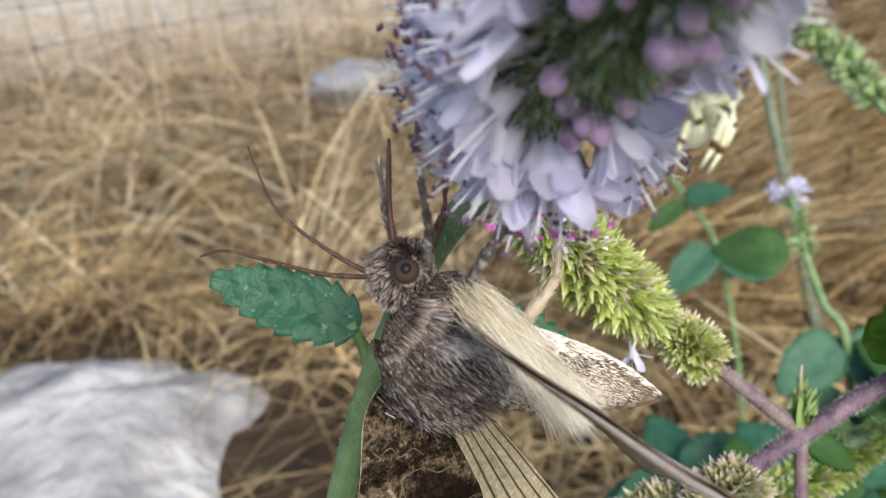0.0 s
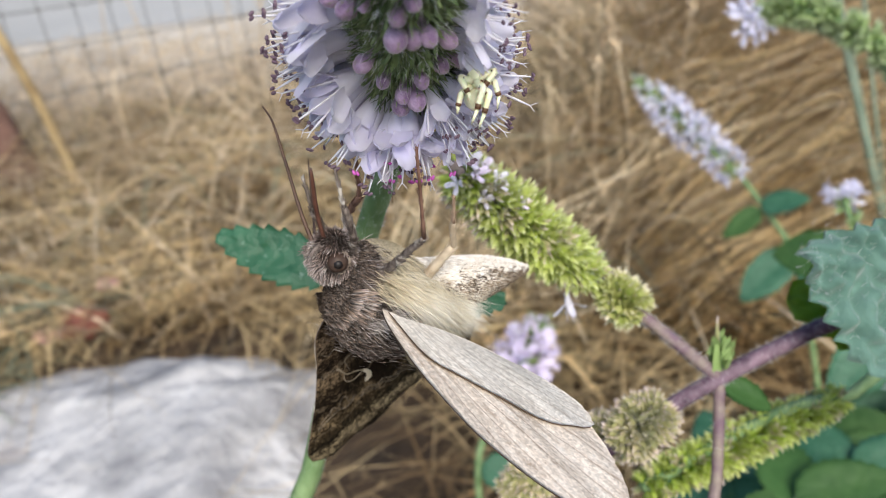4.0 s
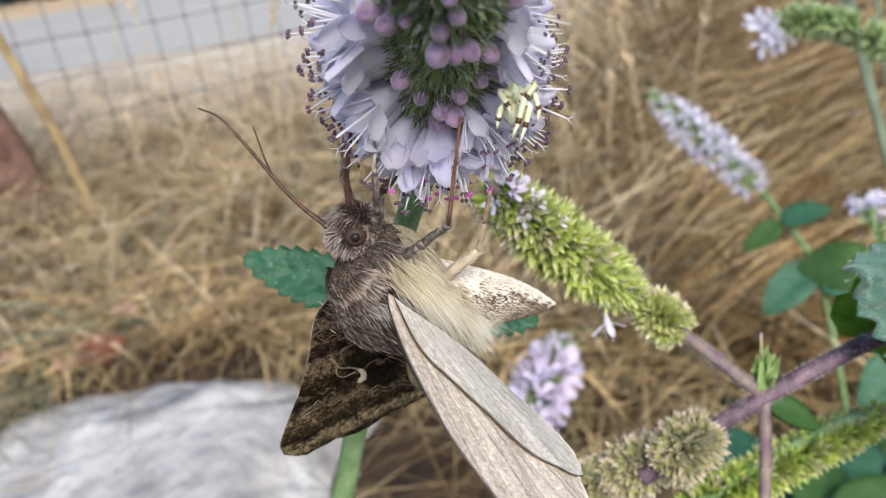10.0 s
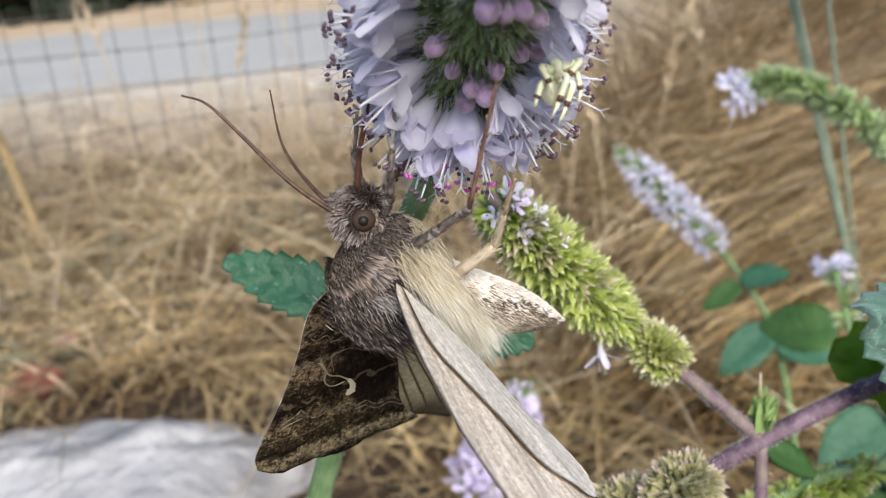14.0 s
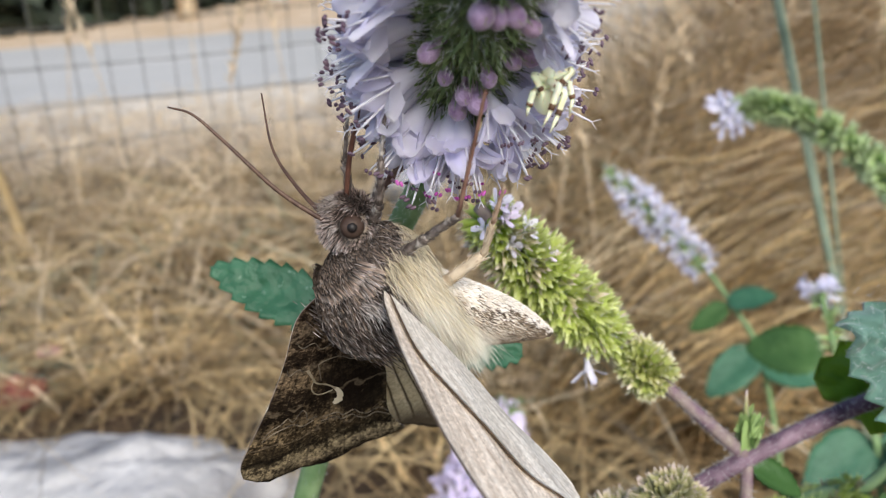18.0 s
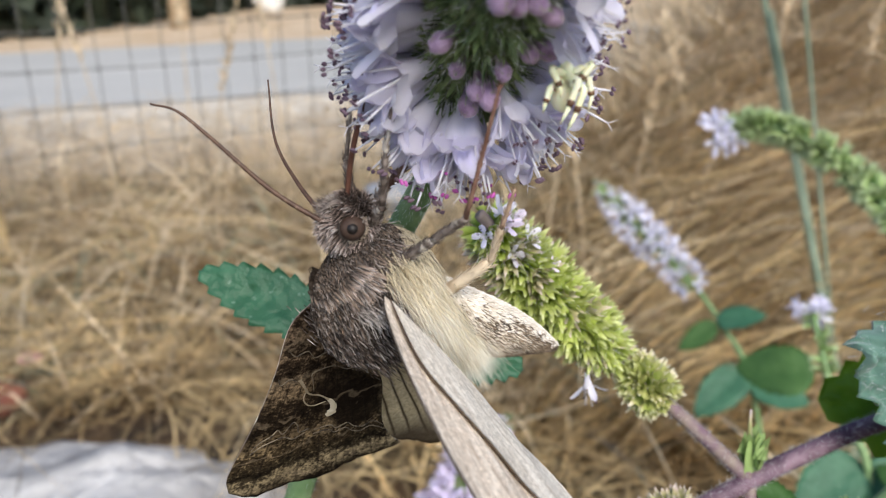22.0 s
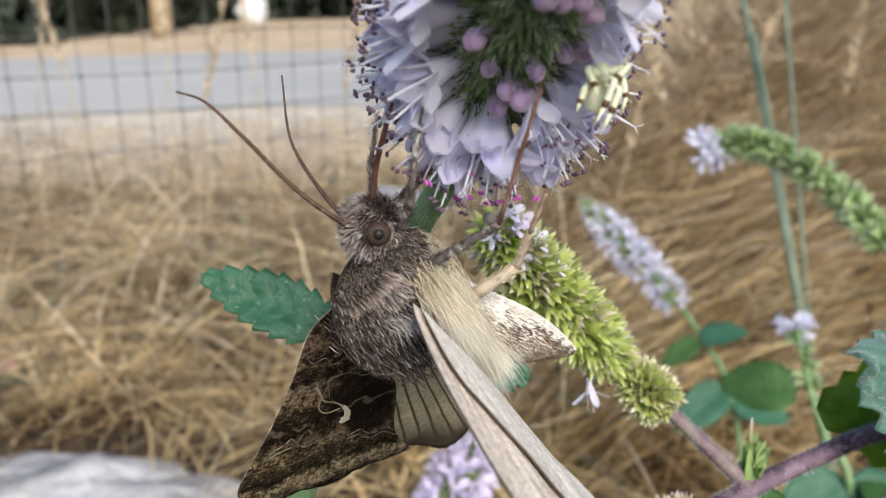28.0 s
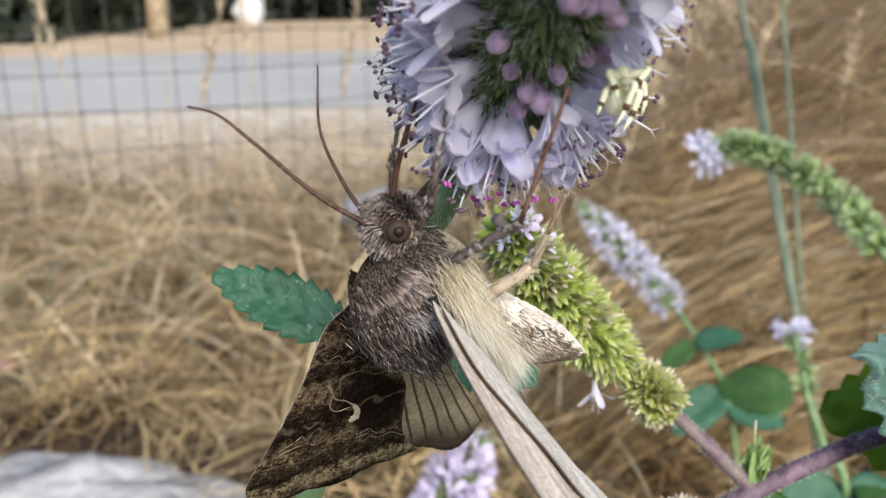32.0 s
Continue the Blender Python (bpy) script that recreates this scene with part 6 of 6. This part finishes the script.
    part("hindwing", wing_sheet("hindwing", R1, R2, RU, lr, ((0.03, 0.0), (0.237, 0.01), (0.344, 0.096), (0.439, 0.174), (0.549, 0.295), (0.605, 0.382), (0.628, 0.49)), ((0.05, 0.03), (0.122, 0.288), (0.19, 0.452), (0.241, 0.589)),
                                ((0.615, 0.575), (0.525, 0.617), (0.432, 0.618), (0.33, 0.60)), [M_hind_up, M_hind_low, M_fringe], -0.30 * MM, droop=0.07), moth,
         "pale grey-cream hindwing underside", at=at_right)
    # raised lines of pale scales and the hooked mark
    e1, e2, up = Vector(L1).normalized(), Vector(L2).normalized(), Vector(LU).normalized()

    def drawn(name, pts, widths, material, label=""):
        path = smooth_path([(*p, 0) for p in pts], 8 * len(pts))
        n = len(path)
        b = Buf()
        grid = []
        for i, q in enumerate(path):
            d = (path[min(i + 1, n - 1)] - path[max(i - 1, 0)]).normalized()
            k = i / (n - 1) * (len(widths) - 1)
            w = lerp(widths[int(k)], widths[min(int(k) + 1, len(widths) - 1)], k % 1) * (1 + 0.5 * noise.noise(Vector((q.x * 90, q.y * 90, 1))))
            side = Vector((-d.y, d.x, 0)) * w / 23.5
            for c, high in ((-1, 0.01), (-0.5, 0.07), (0.5, 0.07), (1, 0.01)):
                e = q + side * c
                grid.append((e1 * e.x + e2 * e.y + up * wing_height(e.x, e.y)) * ln + up * high * MM)
        b.quad_grid(grid, n, 4)
        part(name, b.mesh(name, [material]), fw, label)

    drawn("wing_mark", ((0.452, 0.188), (0.474, 0.210), (0.50, 0.222), (0.525, 0.217), (0.535, 0.206)), (0.14, 0.22, 0.30, 0.40, 0.16), M_mark, "silvery cream hook-shaped mark")
    drawn("wing_mark", ((0.337, 0.043), (0.375, 0.072), (0.41, 0.10), (0.43, 0.150), (0.455, 0.190)), (0.16, 0.10, 0.08, 0.07, 0.11), M_mark_dull)
    drawn("wing_mark", ((0.385, 0.085), (0.43, 0.086), (0.462, 0.108), (0.474, 0.14), (0.462, 0.18)), (0.05, 0.06, 0.06, 0.05, 0.04), M_mark_dull)
    for pts in (((0.605, 0.185), (0.585, 0.235), (0.600, 0.265), (0.578, 0.30), (0.602, 0.335), (0.618, 0.38), (0.600, 0.42), (0.625, 0.47)),
                ((0.625, 0.185), (0.608, 0.235), (0.622, 0.265), (0.603, 0.30), (0.625, 0.335), (0.642, 0.38), (0.625, 0.42), (0.65, 0.49)),
                ((0.40, 0.115), (0.35, 0.095), (0.313, 0.085), (0.292, 0.15), (0.312, 0.21), (0.30, 0.255), (0.327, 0.30)),
                ((0.67, -0.03), (0.63, -0.01), (0.60, 0.02), (0.572, 0.035), (0.592, 0.06), (0.543, 0.081), (0.562, 0.105), (0.60, 0.122), (0.592, 0.16)),
                ((0.69, -0.03), (0.65, 0.0), (0.62, 0.04), (0.61, 0.07), (0.63, 0.11), (0.61, 0.15)),
                ((0.21, -0.03), (0.235, 0.0), (0.215, 0.035), (0.245, 0.07), (0.225, 0.11), (0.25, 0.15)),
                ((0.33, -0.03), (0.36, -0.015), (0.335, 0.01), (0.345, 0.035))):
        drawn("scale_line", pts, (0.03, 0.06, 0.04, 0.065, 0.03), M_wing_line)
    return moth, ants


MOTH, ANTENNAE = build_moth()


# ---- what moves ----
# sway of the flower head, millimetres
SWAY = [
    (0, 0, 0, 0.45),
    (2.5, 0, 0, 0.45),
    (4.5, 0.96, -1.93, 0.13),
    (5, 0.33, -1.34, 0.27),
    (6, -0.18, -1.18, 0.48),
    (7, -0.28, -0.95, 0.41),
    (8, -0.08, -0.76, 0.24),
    (9, -0.12, -0.46, 0.15),
    (10, -0.02, -0.89, 0.31),
    (11, -0.02, -0.76, 0.27),
    (12, -0.08, -0.43, 0.12),
    (12.5, -0.09, -0.15, 0.07),
    (13, -0.05, 0.02, -0),
    (14, -0.04, 0.06, -0.02),
    (17, -0.02, 0.09, -0),
    (18, 0, 0.08, -0),
    (19, 0, 0, 0),
    (20, -0.02, 0.01, -0.01),
    (20.5, -0.03, 0, 0.04),
    (21, 0.02, 0.06, 0.02),
    (22, 0.02, 0.06, 0.01),
    (23, 0.05, 0.13, -0.03),
    (24, 0.02, 0.27, -0.02),
    (25, 0.02, 0.26, 0.01),
    (25.5, 0.01, 0.24, -0.01),
    (27.5, 0.16, -0.54, -0.34),
    (28, 0.17, -0.61, -0.27),
    (29, 0.24, -0.44, -0.33),
    (30, 0.24, -0.49, -0.27),
    (31, 0.25, -0.44, -0.3),
    (32, 0.3, -0.4, -0.35),
]
# the moth: seconds, turn as a rotation vector in degrees, shift in millimetres
MOTH_ROWS = [
    (0, -29.3, -12.7, -1.1, -0.71, 2.92, -2.15),
    (0.5, -29.7, -11.3, -3, -0.5, 3.74, -2.49),
    (1, -22.4, -11.3, -1.8, -0.71, 1.38, -1.8),
    (1.5, -25.8, -8.3, 1.5, -0.52, -0.54, 0.13),
    (1.8, -14.5, -18.5, 12.9, 0.54, 1.06, -3.77),
    (2, 1, -20.2, 21.3, 2.73, 3.82, -8.76),
    (2.5, 10, -29.7, 18.4, 1.5, 6.4, -10.06),
    (4.5, 6.8, -4.6, 6.9, 1.53, -2.07, -1.37),
    (5, 5.4, -1.8, 7.1, 0.99, -2.35, -0.27),
    (5.5, -0, -1.4, 5.3, 0.09, -1.81, 0.38),
    (6, 0.4, -0.1, 2.4, 0.03, -1.88, 0.64),
    (7, 0.2, 0.3, 1.1, -0.24, -1.3, 0.42),
    (7.5, 0.2, 0.5, 1.2, -0.07, -1.38, 0.45),
    (8, 0.4, 1, 1, 0.05, -1.34, 0.39),
    (8.5, 0.2, 0.9, 0.9, -0.1, -0.74, 0.1),
    (9, 0.1, 0.9, 0.9, -0.07, -0.71, 0.13),
    (10, 0.4, 0.6, 0.6, 0.05, -1.07, 0.17),
    (11, 0.1, 0.6, 0.9, 0.05, -0.88, 0.12),
    (12, 0.3, 0.4, 0.5, -0.04, -0.6, 0.02),
    (12.5, -0.2, 0.5, -0.1, -0.09, -0.16, -0),
    (13, -0.2, 0.5, -0, -0.02, -0.08, -0.03),
    (14, -0.6, 0.6, -0.4, 0, -0, 0.01),
    (14.5, -0, 0.6, -0.4, 0.06, -0.35, 0.11),
    (16.5, -0.3, 0.5, -0.6, 0.02, -0.02, 0.01),
    (17, -0.2, 0.5, -1, -0.03, -0.01, 0.02),
    (18, -0.4, 0.3, -0.7, -0.01, 0.04, -0),
    (19, -0.2, 0.3, -0.8, 0.03, -0.11, 0.01),
    (20, -0.2, 0.5, -0.9, 0.05, -0.23, 0.07),
    (20.5, -0.1, 0.4, -1, 0.01, -0.19, 0.09),
    (21, -0.4, 0.4, -1.2, -0.01, 0.12, -0.05),
    (22, -0.5, 0.4, -1.1, 0.01, 0.07, -0.02),
    (23, -0.2, 0.4, -1.2, 0.06, 0.14, -0.1),
    (24, -0.4, 0.1, -1, 0.06, 0.12, 0.02),
    (25, -0.1, 0.2, -1.3, 0.01, 0.19, -0.03),
    (25.5, 0.7, -0.4, -2.1, -0.12, 0.29, -0.17),
    (27.5, 0.1, 0.1, 0.1, 0.46, -0.59, -0.46),
    (28, 0.8, -0.3, -0.2, 0.41, -0.66, -0.46),
    (29, -0.3, 0.3, 0.3, 0.51, -0.49, -0.42),
    (30, -0.2, 0.3, 0.3, 0.53, -0.54, -0.37),
    (31, -0.2, 0.4, 0.2, 0.53, -0.49, -0.39),
    (32, 0.1, 0.4, 0.2, 0.55, -0.44, -0.45),
]


def motions():
    walk(FLOWER, [(t, Matrix.Translation(HEAD_BASE + Vector((x, y, z)) * MM)) for t, x, y, z in SWAY])
    at_spider = SPIDER.location.copy()
    walk(SPIDER, [(t, Matrix.Translation(at_spider + Vector((x, y, z)) * MM)) for t, x, y, z in SWAY])
    rows = []
    for t, a, b, c, x, y, z in MOTH_ROWS:
        v = Vector((radians(a), radians(b), radians(c)))
        turn = Matrix.Rotation(v.length, 3, v.normalized()) if v.length > 1e-6 else Matrix.Identity(3)
        rows.append((t, Matrix.Translation(MOTH_PLACE + Vector((x, y, z)) * MM) @ (turn @ MOTH_TURN).to_4x4()))
    walk(MOTH, rows)
    for ant, table in zip(ANTENNAE, ANT_ROWS):
        root = ant.location.copy()
        walk(ant, [(t, Matrix.Translation(root) @ ant_turn(d, n)) for t, d, n in table])


def ant_turn(d, n):
    """Root turn of an antenna: it runs along d and bows within the plane of d and n."""
    z = Vector(d).normalized()
    x = Vector(n)
    x = (x - z * x.dot(z)).normalized()
    y = z.cross(x)
    return Matrix(((x.x, y.x, z.x, 0), (x.y, y.y, z.y, 0), (x.z, y.z, z.z, 0), (0, 0, 0, 1)))


ANT_ROWS = (
    [(0, (-0.69, 0.72, 0.03), (0, 0.3, -1)), (1, (-0.72, 0.62, 0.31), (0, 0.3, -1)), (1.5, (-0.62, 0.5, -0.35), (0, 0.3, -1)), (2, (-0.25, 0.29, -0.92), (0, 0.3, -1)), (2.5, (-0.25, 0.29, -0.92), (0, 0.3, -1)), (4.5, (-0.48, 0.31, -0.82), (0, 0.3, -1)), (5, (-0.4, 0.41, -0.82), (0, 0.3, -1)), (6, (-0.6, 0.67, -0.44), (0, 0.3, -1)), (9, (-0.39, 0.84, -0.38), (0, 0.3, -1)), (13, (-0.43, 0.87, -0.23), (0, 0.3, -1)), (19, (-0.45, 0.88, -0.15), (0, 0.3, -1)), (23, (-0.38, 0.92, -0.1), (0, 0.3, -1)), (28, (-0.24, 0.96, -0.16), (0, 0.3, -1)), (30, (-0.25, 0.97, -0.04), (0, 0.3, -1)), (32, (-0.27, 0.96, -0.05), (0, 0.3, -1))],
    [(0, (-0.34, 0.81, -0.48), (0, 0.3, -1)), (1, (-0.6, 0.67, -0.44), (0, 0.3, -1)), (1.5, (-0.45, 0.35, -0.7), (0, 0.3, -1)), (2, (0.21, -0.13, -0.97), (0, 0.3, -1)), (2.5, (0.21, -0.13, -0.97), (0, 0.3, -1)), (3.5, (-0.5, -0.1, -0.7), (0, 0.3, -1)), (4.5, (-0.85, -0.33, -0.41), (0, 0.3, -1)), (5, (-0.86, -0.21, -0.47), (0, 0.3, -1)), (6, (-0.79, 0.15, -0.6), (0, 0.3, -1)), (9, (-0.83, 0.44, -0.34), (0, 0.3, -1)), (13, (-0.78, 0.42, -0.45), (0, 0.3, -1)), (19, (-0.75, 0.44, -0.49), (0, 0.3, -1)), (23, (-0.72, 0.43, -0.55), (0, 0.3, -1)), (28, (-0.69, 0.47, -0.55), (0, 0.3, -1)), (30, (-0.59, 0.49, -0.65), (0, 0.3, -1)), (32, (-0.64, 0.44, -0.63), (0, 0.3, -1))],
)
motions()
